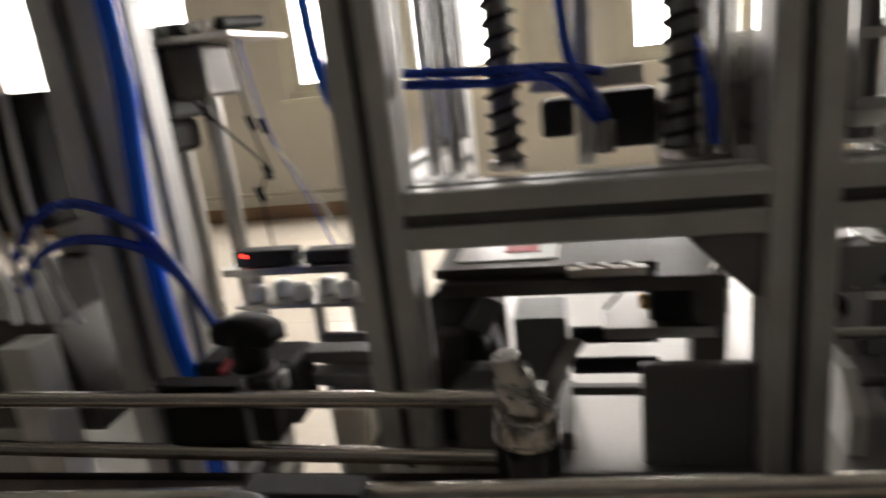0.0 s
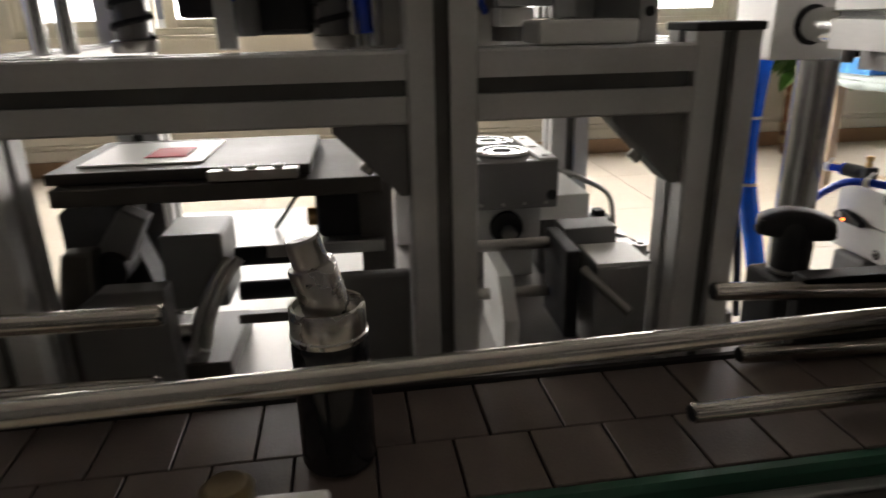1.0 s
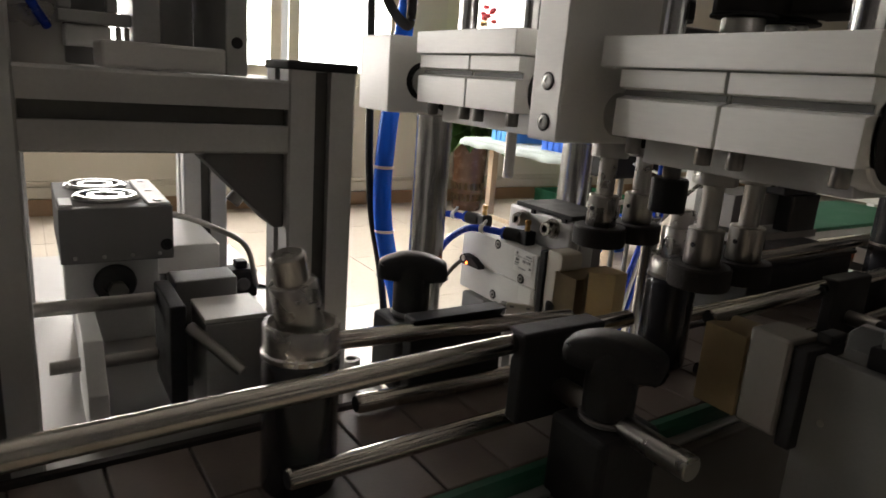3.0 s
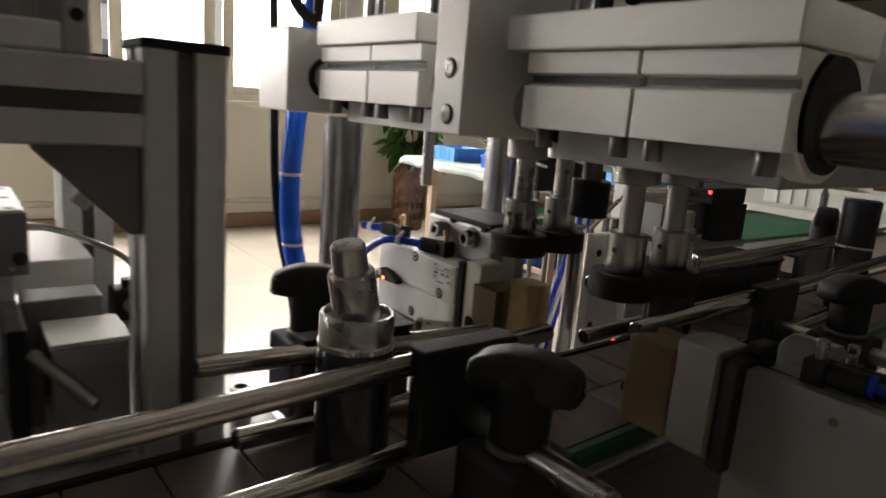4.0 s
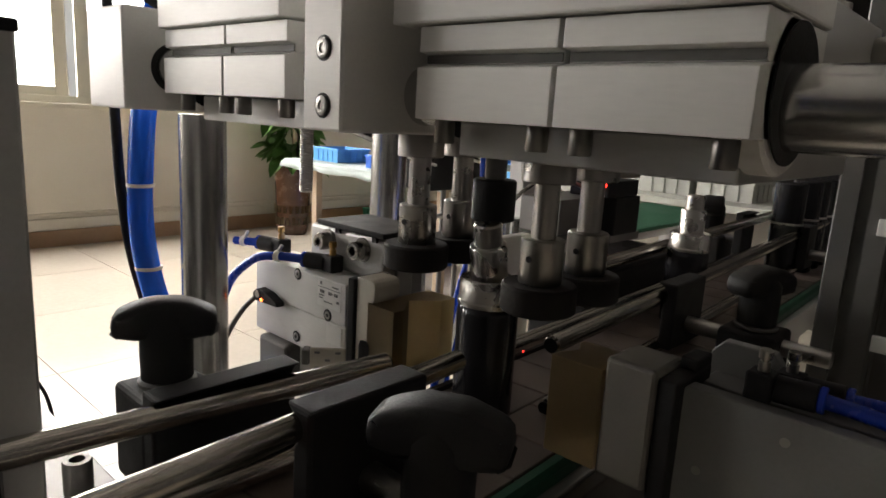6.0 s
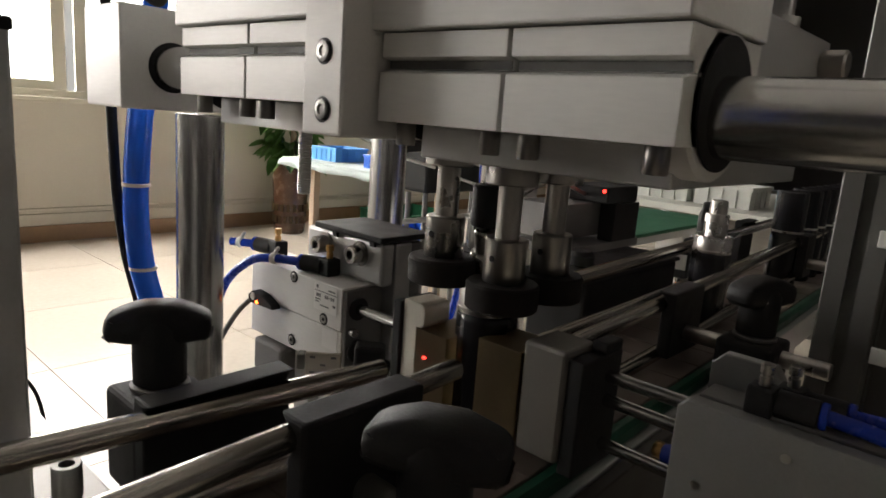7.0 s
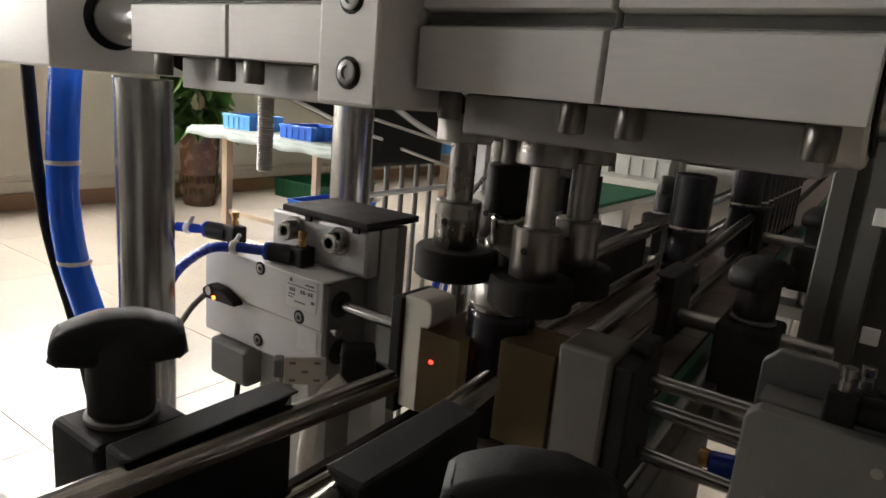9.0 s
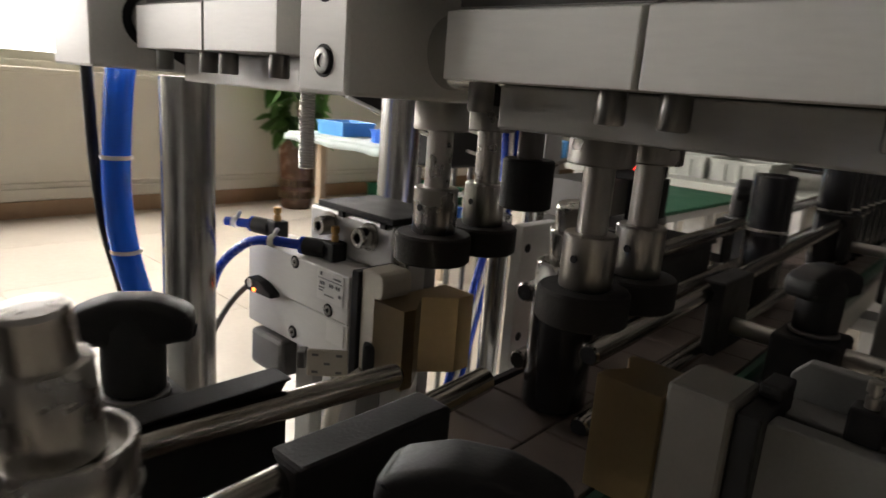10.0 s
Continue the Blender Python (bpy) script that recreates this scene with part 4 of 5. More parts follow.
for y in (0.4435, 0.4815):
    part("washer", lathe([(0.0085, 0), (0.0085, 0.001), (0.006, 0.001)], (0.5185, y, 0.9765), NEG_X, 22), STEEL, gc)
    socket((0.5175, y, 0.9765), 0.0062, 0.0085, NEG_X, gc, SILVER)
    part("hex_hole", lathe([(0.0029, 0), (0.0029, 0.0001), (0.0005, 0.0001)], (0.5133, y, 0.9765), NEG_X, 6), BLACK, gc)
part("bracket_post", box(0.5305, 0.545, 0.4212, 0.440, 0.30, 0.986, 0.001), PLATE, gc)
part("bracket_rib", box(0.5452, 0.558, 0.4245, 0.440, 0.30, 0.985, 0.001), GUSSET, gc)
part("bracket_post", box(0.5305, 0.552, 0.4405, 0.50, 0.80, 0.984, 0.001), GUSSET, gc)
for y in (0.430, 0.469):
    part("cover_lug", box(0.5163, 0.5183, y - 0.0025, y + 0.0025, 0.9838, 0.9877, 0.0004), BLACK, gc)
part("cover", box(0.514, 0.561, 0.4185, 0.489, 0.9878, 0.9918, 0.0008), BLACK, gc, "black plastic cover plate")
part("support", box(0.503, 0.523, 0.475, 0.493, 0.30, 0.8999, 0.001), ALU, gc)
part("support", box(0.50, 0.516, 0.445, 0.46, 0.30, 0.8999, 0.001), ALU, gc)
for z in (0.943, 0.914):
    part("gland", rod((0.508, 0.429, z), (0.508, 0.434, z), 0.0078), BLACK, gc)
part("end_face", box(0.498, 0.5295, 0.4305, 0.4338, 0.901, 0.956, 0.0008), GUSSET, gc)
part("stop_screw", lathe([(0.002, 0), (0.002, 0.003), (0.0029, 0.003), (0.0029, 0.0055)], (0.5015, 0.430, 0.929), NEG_Y, 14), CHROME, gc)
tube_fitting((0.5125, 0.4685, 0.957), (-0.42, 1, 0.0), gc, [(0.4935, 0.511, 0.9625), (0.487, 0.53, 0.957), (0.482, 0.555, 0.935), (0.48, 0.57, 0.90)])
tube_fitting((0.5145, 0.535, 0.957), (-0.25, 1, 0.0), gc, [(0.505, 0.566, 0.9625), (0.500, 0.578, 0.962)])
for p, d in (((0.4945, 0.509, 0.9626), (-0.45, 1, 0)), ((0.5035, 0.570, 0.9624), (-0.3, 1, 0))):
    p, d = Vector(p), Vector(d).normalized()
    part("tube_tie", rod(p - d * 0.0022, p + d * 0.0022, 0.0043), WHITE, gc, "white plastic tie")
    part("tie_end", rod(p + Vector((0, 0, 0.003)), p + Vector((0.002, -0.0025, 0.0085)), 0.0013), WHITE, gc)
sw = part("reed_switch", prism([(0.534, 0.925), (0.535, 0.931), (0.529, 0.935), (0.517, 0.934), (0.504, 0.929), (0.503, 0.926)], "x", 0.4895, 0.4971, 0.0008), BLACK, gc, "black reed switch")
part("switch_screw", lathe([(0.0028, 0), (0.0028, 0.0008), (0.001, 0.0008)], (0.4894, 0.5275, 0.931), NEG_X, 14), STEEL, sw)
part("switch_cable", tube([(0.492, 0.533, 0.928), (0.482, 0.538, 0.916), (0.4705, 0.541, 0.896), (0.463, 0.541, 0.873), (0.468, 0.542, 0.852), (0.474, 0.545, 0.80)], 0.0019), GUSSET, sw)
part("indicator", lathe([(0.0012, 0), (0.0014, 0.0006), (0.0006, 0.001)], (0.4896, 0.5225, 0.9275), NEG_X, 12), ORANGE, sw, "small orange indicator lamp")
se = thing("photo_sensor", "grey photo sensor on a bracket under the cylinder", "sensor", (0.485, 0.45, 0.88))
TURN45 = Matrix.Translation((0.476, 0.424, 0.914)) @ pose(0, 0, 0, 0, 0, -45)


def turned(bm):
    bmesh.ops.transform(bm, matrix=TURN45, verts=bm.verts)
    return bm


brk = part("bracket", turned(box(-0.0112, 0.0112, -0.0012, 0.0012, -0.0078, 0.0078, 0.0008)), NYLON, se, "pale drilled bracket plate")
for u, v in ((-0.0065, 0.005), (0.0065, 0.005), (0.0, 0.0), (-0.0065, -0.005), (0.0065, -0.005)):
    part("slot_hole", turned(box(u - 0.0017, u + 0.0017, -0.0016, -0.0013, v - 0.0007, v + 0.0007, 0)), INK, brk)
part("lug", turned(box(-0.0165, -0.0115, -0.001, 0.008, -0.004, 0.006, 0.001)), DARKSTEEL, se)
part("body", turned(box(0.019, 0.038, -0.004, 0.012, -0.006, 0.0135, 0.0025)), BLACK, se, "black sensor head")
part("tube", tube([(0.486, 0.405, 0.912), (0.480, 0.410, 0.905), (0.474, 0.414, 0.893), (0.472, 0.417, 0.87), (0.474, 0.42, 0.84), (0.478, 0.43, 0.6)], 0.0042), NYLON, se, "pale cable sleeve")
part("stand", box(0.4785, 0.4855, 0.4235, 0.4315, 0.30, 0.9062, 0.0008), ALU, se)
solo("control_box", box(0.491, 0.515, 0.492, 0.529, 0.874, 0.8996, 0.003), GUSSET, "dark grey box hung under the air cylinder", "control box", at=(0.50, 0.515, 0.88))
solo("sensor_cable", tube([(0.494, 0.503, 0.8742), (0.493, 0.503, 0.866), (0.494, 0.506, 0.85), (0.498, 0.512, 0.78)], 0.0018), BLACK, "thin black cable below the dark box", "cable", at=(0.494, 0.503, 0.87))


def gripper(y_face, side, label, back=0.0245):
    """The pad carriage of one gripper; its pad face lies at y_face and it reaches away from the belt."""
    g = thing("bottle_gripper", label, "gripper", (0.515, y_face, 0.94), "bottle grippers")
    def Y(a, c):
        return (min(y_face + side * a, y_face + side * c), max(y_face + side * a, y_face + side * c))
    zb, zt = 0.9075, 0.9675
    o = [(back, zb), (back, zt - 0.001), (back - 0.001, zt), (0.0115, zt), (0.0085, zt - 0.0012), (0.0075, zt - 0.004), (0.0075, zt - 0.0115), (0.0095, zt - 0.0145), (0.013, zt - 0.0145), (0.013, zb)]
    part("holder", prism([(y_face + side * u, v) for u, v in o], "x", 0.492, 0.513, 0.0008), NYLON, g, "beige nylon pad holder")
    arm, notch = (-0.0105, 0.0022) if side > 0 else (-0.0125, -0.0072)
    part("pad", prism([(0.4915, y_face + side * 0.0128), (0.4915, y_face + side * arm), (0.500, y_face + side * arm), (0.5165, y_face + side * notch), (0.533, y_face + side * arm), (0.5455, y_face + side * arm), (0.5455, y_face + side * 0.0128)], "z", zb + 0.001, zt - 0.0148), AMBER, g, "amber urethane pad with a notch")
    part("back_plate", box(0.490, 0.520, *Y(back + 0.0002, back + 0.0065), zb - 0.004, zt - 0.002, 0.0008), BLACK, g)
    for z in (0.943, 0.914):
        part("guide_rod", rod((0.508, y_face + side * (back + 0.0067), z), (0.508, y_face + side * 0.115, z), 0.0036), CHROME, g, "polished guide rod")
    return g


grip_far = gripper(0.3475, 1, "beige gripper pad with amber face beyond the bottle")
grip_near = thing("bottle_gripper", "gripper pad with amber face before the bottle, holder darkened for shade", "gripper", (0.51, 0.29, 0.94), "bottle grippers")
# near holder: shade put into the colour, same nylon as the far one
part("holder", box(0.494, 0.523, 0.2640, 0.2885, 0.909, 0.9665, 0.002, seg=2), NYLON_SHADED, grip_near, "nylon pad holder coloured darker for shade")
part("pad", prism([(0.4932, 0.2888), (0.4932, 0.3165), (0.499, 0.3165), (0.509, 0.3112), (0.519, 0.3165), (0.5235, 0.3165), (0.5235, 0.2888)], "z", 0.910, 0.9595, 0.0006), AMBER, grip_near, "amber urethane pad with a notch")
part("back_plate", box(0.4955, 0.533, 0.2550, 0.2637, 0.905, 0.9635, 0.001), BLACK, grip_near)
part("top_tab", box(0.515, 0.531, 0.2545, 0.2630, 0.9637, 0.9695, 0.001), BLACK, grip_near)
for z in (0.9525, 0.940, 0.917):
    part("guide_rod", rod((0.5195, 0.2548, z), (0.5195, 0.145, z), 0.0033), CHROME, grip_near, "polished guide rod")
gn = thing("air_cylinder", "grey air cylinder with cover plate before the belt", "air cylinder", (0.53, 0.16, 0.845))
# near cylinder plates coloured darker to stand in for shade
part("body", prism([(0.2135, 0.865), (0.2135, 0.957), (0.2095, 0.961), (0.075, 0.961), (0.075, 0.865)], "x", 0.5035, 0.5125, 0.0008), DARKPLATE, gn)
part("rear_plate", prism([(0.216, 0.865), (0.216, 0.966), (0.2105, 0.972), (0.188, 0.972), (0.184, 0.966), (0.184, 0.961), (0.075, 0.961), (0.075, 0.865)], "x", 0.545, 0.552, 0.0008), DARKPLATE, gn)
part("core", box(0.5250, 0.5445, 0.075, 0.2125, 0.865, 0.957, 0.0008), GUSSET, gn)
part("spacer", box(0.5127, 0.5248, 0.075, 0.14, 0.866, 0.956, 0.0008), GUSSET, gn)
part("standoff", box(0.51, 0.56, 0.08, 0.2, 0.70, 0.865, 0.002), CABINET, gn)
part("base", box(0.49, 0.58, 0.07, 0.21, 0.0, 0.70, 0.003), CABINET, gn)
for y, z in ((0.169, 0.951), (0.201, 0.925)):
    part("screw_hole", lathe([(0.002, 0), (0.002, 0.0003), (0.0005, 0.0003)], (0.5035, y, z), NEG_X, 12), STEEL, gn)
tube_fitting((0.536, 0.178, 0.957), (0.1, -1, 0.0), gn, [(0.542, 0.135, 0.962), (0.546, 0.1, 0.955), (0.55, 0.05, 0.93)], STEEL)
tube_fitting((0.516, 0.184, 0.961), (0.1, -1, 0.0), gn, [(0.52, 0.14, 0.965), (0.524, 0.11, 0.958), (0.53, 0.05, 0.925)], STEEL)
part("lower_collet", rod((0.53, 0.2127, 0.921), (0.53, 0.226, 0.919), 0.0055), BLUE2, gn, "blue tube collet")
part("lower_nut", rod((0.53, 0.2262, 0.9205), (0.53, 0.231, 0.9205), 0.0042, 6), BRASS, gn, "brass nut")
for k, (x, y) in enumerate(((0.52, 0.132), (0.543, 0.128))):
    part("tube_tag", box(x - 0.004, x + 0.004, y - 0.006, y + 0.006, 0.9685, 0.9715, 0.0006), PAPER, gn)
laser = solo("laser_spot", lathe([(0.0003, -0.001), (0.001, -0.0006), (0.0013, 0), (0.001, 0.0006), (0.0003, 0.001)], (0, 0, 0), "z", 14), RED, "small red laser spot of the bottle sensor", "laser spot")


# ---- hoses beside the pillar ----
hb = thing("blue_hose", "thick bright blue air hose tied with cable ties", "hose", (0.418, 0.565, 1.3))
HP = [(0.50, 0.64, 1.36), (0.470, 0.615, 1.22), (0.445, 0.588, 1.12), (0.430, 0.575, 1.06), (0.4255, 0.574, 1.01), (0.425, 0.573, 0.98), (0.428, 0.572, 0.95), (0.434, 0.570, 0.922), (0.446, 0.574, 0.885), (0.462, 0.584, 0.84), (0.48, 0.60, 0.78)]
part("hose", tube(HP, 0.0085, 14), BLUE, hb)
for z, x, y in ((1.008, 0.4255, 0.5738), (0.949, 0.4285, 0.5718)):
    part("cable_tie", lathe([(0.0088, 0), (0.0094, 0.0003), (0.0094, 0.0022), (0.0088, 0.0025)], (x, y, z), seg=18), WHITE, hb)
solo("black_cable", tube([(0.413, 0.60, 1.4), (0.413, 0.595, 1.25), (0.414, 0.588, 1.12), (0.4155, 0.586, 1.04), (0.417, 0.585, 1.0), (0.422, 0.586, 0.96), (0.436, 0.589, 0.90), (0.46, 0.61, 0.8)], 0.0035), BLACK, "black cable running along the blue hose", "cable", at=(0.41, 0.58, 1.1))
solo("black_cable", tube([(0.424, 0.60, 1.3), (0.420, 0.59, 1.18), (0.426, 0.58, 1.15), (0.437, 0.575, 1.135), (0.448, 0.58, 1.14), (0.452, 0.59, 1.2)], 0.0045), BLACK, "black cable looping above the end block", "cable", at=(0.44, 0.58, 1.2))
solo("black_cable", tube([(0.33, 0.64, 0.8875), (0.35, 0.62, 0.882), (0.366, 0.60, 0.86), (0.37, 0.59, 0.80)], 0.0013), BLACK, "black cable hanging off the machine table", "cable", at=(0.36, 0.58, 0.87))


# ---- machine parts left of the frame ----
lm = thing("column_stand", "leaning aluminium column with blue hoses", "column", (-0.36, 0.46, 0.886))
extrusion("column", "z", (-0.352, 0.47), 0.0, 1.55, lm, s=0.06)
hz = thing("blue_hose", "bright blue air hose along the column", "hose", (-0.30, 0.45, 0.9))
part("hose", tube([(-0.318, 0.43, 1.5), (-0.304, 0.427, 1.25), (-0.302, 0.426, 1.174), (-0.309, 0.426, 1.105), (-0.314, 0.426, 1.04), (-0.311, 0.427, 0.963), (-0.305, 0.43, 0.90), (-0.31, 0.44, 0.7)], 0.0075, 12), BLUE, hz)
for k in range(2):
    solo("air_tube", tube([(-0.435, 0.42, 1.04 - 0.024 * k), (-0.40, 0.415, 1.074 - 0.026 * k), (-0.355, 0.412, 1.085 - 0.028 * k), (-0.31, 0.415, 1.061 - 0.016 * k), (-0.283, 0.42, 1.012), (-0.268, 0.425, 0.965)], 0.004), BLUE2, "dark blue air tube arching from the column", "air tube", "air tubes", at=(-0.34, 0.40, 1.0))
mt = thing("labelling_motor", "black motor hanging under a bright steel plate", "motor", (-0.40, 0.62, 1.15))
part("body", box(-0.472, -0.372, 0.58, 0.66, 1.13, 1.198, 0.006), BLACK, mt)
part("side_body", box(-0.3715, -0.332, 0.585, 0.65, 1.148, 1.198, 0.004), BLACKENED, mt)
part("neck", box(-0.46, -0.385, 0.59, 0.65, 1.095, 1.1298, 0.008), BLACK, mt)
part("plate", box(-0.455, -0.285, 0.56, 0.68, 1.199, 1.205, 0.001), STEEL, mt)
part("post", rod((-0.415, 0.64, 0.0), (-0.415, 0.64, 1.094), 0.016), STEEL, mt)
part("post", rod((-0.372, 0.655, 0.0), (-0.372, 0.655, 1.149), 0.010), STEEL, mt)
for k in range(10):
    part("roll", rod((-0.45 + 0.0165 * k, 0.575, 1.2122), (-0.445 + 0.0165 * k, 0.65, 1.2125 + 0.004 * (k % 2)), 0.006), STEEL if k % 3 else BLACK, mt)
hw = thing("wire_bundle", "thin black and blue wires with plugs hanging down", "wires", (-0.3, 0.6, 1.19))
for pts, mtl in (([(-0.36, 0.6, 1.149), (-0.353, 0.6, 1.14), (-0.325, 0.6, 1.11), (-0.295, 0.6, 1.075), (-0.304, 0.6, 1.047), (-0.302, 0.6, 0.99)], BLACK), ([(-0.31, 0.6, 1.199), (-0.303, 0.6, 1.13), (-0.298, 0.6, 1.10), (-0.288, 0.6, 1.068)], BLACK), ([(-0.305, 0.6, 1.199), (-0.292, 0.6, 1.115), (-0.25, 0.6, 1.052), (-0.228, 0.6, 1.004), (-0.2, 0.6, 0.96)], WHITE), ([(-0.30, 0.602, 1.199), (-0.285, 0.602, 1.11), (-0.255, 0.602, 1.04), (-0.235, 0.602, 0.985)], BLUE2)):
    part("wire", tube(pts, 0.0013, 6), mtl, hw)
for x, z in ((-0.345, 1.125), (-0.292, 1.062), (-0.304, 1.04), (-0.3, 1.112), (-0.288, 1.108)):
    part("plug", rod((x, 0.602, z), (x - 0.005, 0.602, z + 0.015), 0.0036), BLACK, hw)
sb = thing("sensor_bar", "black sensor bar with a small red lamp on steel posts", "sensor", (-0.26, 0.55, 0.99))
part("bar", box(-0.318, -0.255, 0.545, 0.565, 0.988, 1.003, 0.002), BLACK, sb)
part("bar_end", box(-0.246, -0.20, 0.545, 0.565, 0.988, 1.001, 0.002), BLACK, sb)
part("tray", box(-0.33, -0.19, 0.54, 0.60, 0.980, 0.9875, 0.001), STEEL, sb)
part("lamp", lathe([(0.0022, 0), (0.0022, 0.001), (0.001, 0.0015)], (-0.306, 0.545, 0.999), NEG_Y, 12), RED, sb, "small red lamp")
for x in (-0.31, -0.21):
    part("post", rod((x, 0.57, 0.0), (x, 0.57, 0.980), 0.006), STEEL, sb)
pt = thing("parts_tray", "bright steel tray with glossy white parts under the sensor bar", "tray", (-0.26, 0.57, 0.945))
part("tray", box(-0.325, -0.195, 0.545, 0.605, 0.944, 0.948, 0.001), STEEL, pt)
for k in range(5):
    part("white_part", lathe([(0.008, 0), (0.0105, 0.002), (0.0105, 0.012), (0.008, 0.016), (0.002, 0.017)], (-0.31 + 0.024 * k, 0.562 + 0.012 * (k % 2), 0.948), seg=18), WHITE, pt)
part("post", rod((-0.26, 0.59, 0.0), (-0.26, 0.59, 0.944), 0.006), STEEL, pt)
solo("air_tube", tube([(-0.150, 0.40, 1.32), (-0.147, 0.40, 1.19), (-0.142, 0.402, 1.15), (-0.134, 0.412, 1.12), (-0.128, 0.43, 1.085)], 0.0045), BLUE, "bright blue air tube beside the rack post", "air tube", "air tubes", at=(-0.147, 0.40, 1.19))
hd = thing("clamp_handle", "dark clamp body with red tip beside the rail", "clamp", (-0.27, 0.45, 0.9))
part("body", box(-0.30, -0.215, 0.425, 0.47, 0.89, 0.945, 0.004), BLACK, hd)
part("post", rod((-0.285, 0.45, 0.0), (-0.285, 0.45, 0.89), 0.012), STEEL, hd)
part("bar", box(-0.262, -0.215, 0.41, 0.419, 0.93, 0.944, 0.001), PLATE, hd)
part("tip", rod((-0.262, 0.405, 0.947), (-0.262, 0.42, 0.951), 0.003), PINK, hd)
sr = thing("slide_bars", "two dark steel bars with a pale end block", "slide", (-0.2, 0.46, 0.85))
for z in (0.935, 0.914):
    part("bar", box(-0.245, -0.150, 0.455, 0.475, z - 0.005, z + 0.005, 0.001), GUSSET, sr)
part("end_block", box(-0.205, -0.172, 0.46, 0.49, 0.848, 0.885, 0.002), NYLON, sr)
part("back_plate", box(-0.215, -0.160, 0.4905, 0.497, 0.70, 0.94, 0.001), GUSSET, sr)
part("post", rod((-0.19, 0.505, 0.0), (-0.19, 0.505, 0.80), 0.008), STEEL, sr)
lf = thing("machine_housing", "grey curved machine housing with black guard", "housing", (-0.46, 0.48, 0.9))
part("housing", prism([(-0.62, 0.886), (-0.62, 0.98), (-0.55, 1.0), (-0.42, 0.985), (-0.40, 0.93), (-0.395, 0.886)], "y", 0.42, 0.6, 0.003), BLACKENED, lf)
part("guard", box(-0.62, -0.41, 0.44, 0.62, 1.06, 1.17, 0.006), BLACK, lf)
part("post", box(-0.44, -0.41, 0.385, 0.415, 0.0, 0.98, 0.001), BLOCK, lf)
part("stand", box(-0.60, -0.46, 0.46, 0.58, 0.0, 0.886, 0.002), CABINET, lf)
part("guard_arm", box(-0.56, -0.52, 0.60, 0.62, 0.886, 1.06, 0.001), ALU, lf)
for k in range(4):
    part("white_wire", tube([(-0.47 + 0.02 * k, 0.43, 1.17), (-0.465 + 0.02 * k, 0.42, 1.09), (-0.445 + 0.016 * k, 0.415, 1.03), (-0.44 + 0.02 * k, 0.41, 0.99)], 0.0025, 8), WHITE, lf)
wb = thing("sensor_bracket", "white plastic sensor bracket with an olive knob before the belt", "bracket", (0.03, 0.235, 0.93))
part("plate", box(0.0, 0.074, 0.185, 0.205, 0.950, 0.9585, 0.0015), WHITE, wb)
part("knob", lathe([(0.006, 0), (0.008, 0.002), (0.008, 0.01), (0.006, 0.012)], (0.045, 0.196, 0.9585)), AMBER, wb)
part("arm", box(0.03, 0.045, 0.185, 0.20, 0.8652, 0.9498, 0.001), BLACK, wb)
part("foot", box(0.03, 0.045, 0.185, 0.28, 0.851, 0.8648, 0.001), BLACK, wb)


# ---- further along the line ----
lb = thing("fibre_amplifier", "black sensor amplifier with a red lamp on a grey bracket", "sensor", (0.9, 0.47, 0.9))
part("body", box(0.862, 0.93, 0.452, 0.50, 0.992, 1.010, 0.002), BLACK, lb)
part("lamp", lathe([(0.002, 0), (0.002, 0.001), (0.001, 0.0016)], (0.862, 0.4565, 1.0055), NEG_X, 12), RED, lb, "small red lamp")
part("housing", box(0.80, 0.90, 0.47, 0.52, 0.955, 0.9915, 0.001), GUSSET, lb)
part("dark_side", box(0.88, 0.935, 0.451, 0.4695, 0.95, 0.9915, 0.001), BLACK, lb)
part("shelf", box(0.80, 0.95, 0.455, 0.53, 0.940, 0.9495, 0.001), GUSSET, lb)
part("post", box(0.81, 0.83, 0.48, 0.5, 0.4, 0.94, 0.001), GUSSET, lb)
part("post", box(0.91, 0.93, 0.48, 0.5, 0.4, 0.94, 0.001), GUSSET, lb)
part("foot", box(0.75, 0.96, 0.46, 0.52, 0.0, 0.4, 0.002), CABINET, lb)
part("wire", tube([(0.862, 0.48, 1.0), (0.82, 0.49, 1.012), (0.77, 0.495, 1.0), (0.72, 0.50, 0.96)], 0.0022, 8), STEEL, lb)
dh = thing("rail_housing", "black box housing fixed beyond the belt", "housing", (0.8, 0.4, 0.85))
part("body", box(0.70, 0.875, 0.374, 0.43, 0.855, 0.946, 0.003), BLACK, dh)
part("lid", box(0.698, 0.877, 0.372, 0.432, 0.9462, 0.950, 0.001), BLACK, dh)
part("bracket", box(0.72, 0.76, 0.35, 0.400, 0.845, 0.8548, 0.001), GUSSET, dh)
part("knob", lathe([(0.006, 0), (0.012, 0.002), (0.012, 0.01), (0.009, 0.014)], (0.74, 0.405, 0.950)), BLACK, dh)
ss = thing("fork_sensor", "white and black fork sensor with an orange lamp", "sensor", (0.95, 0.39, 0.9))
part("body", box(0.935, 0.96, 0.385, 0.41, 0.915, 0.945, 0.002), BLACK, ss)
part("face", box(0.9335, 0.9348, 0.388, 0.40, 0.925, 0.942, 0.0004), WHITE, ss)
part("lamp", lathe([(0.0015, 0), (0.0015, 0.0006), (0.0006, 0.001)], (0.9335, 0.405, 0.93), NEG_X, 12), ORANGE, ss, "small orange lamp")
part("post", rod((0.948, 0.398, 0.8652), (0.948, 0.398, 0.915), 0.006), STEEL, ss)
part("foot", box(0.935, 0.96, 0.345, 0.41, 0.851, 0.8648, 0.001), PLATE, ss)
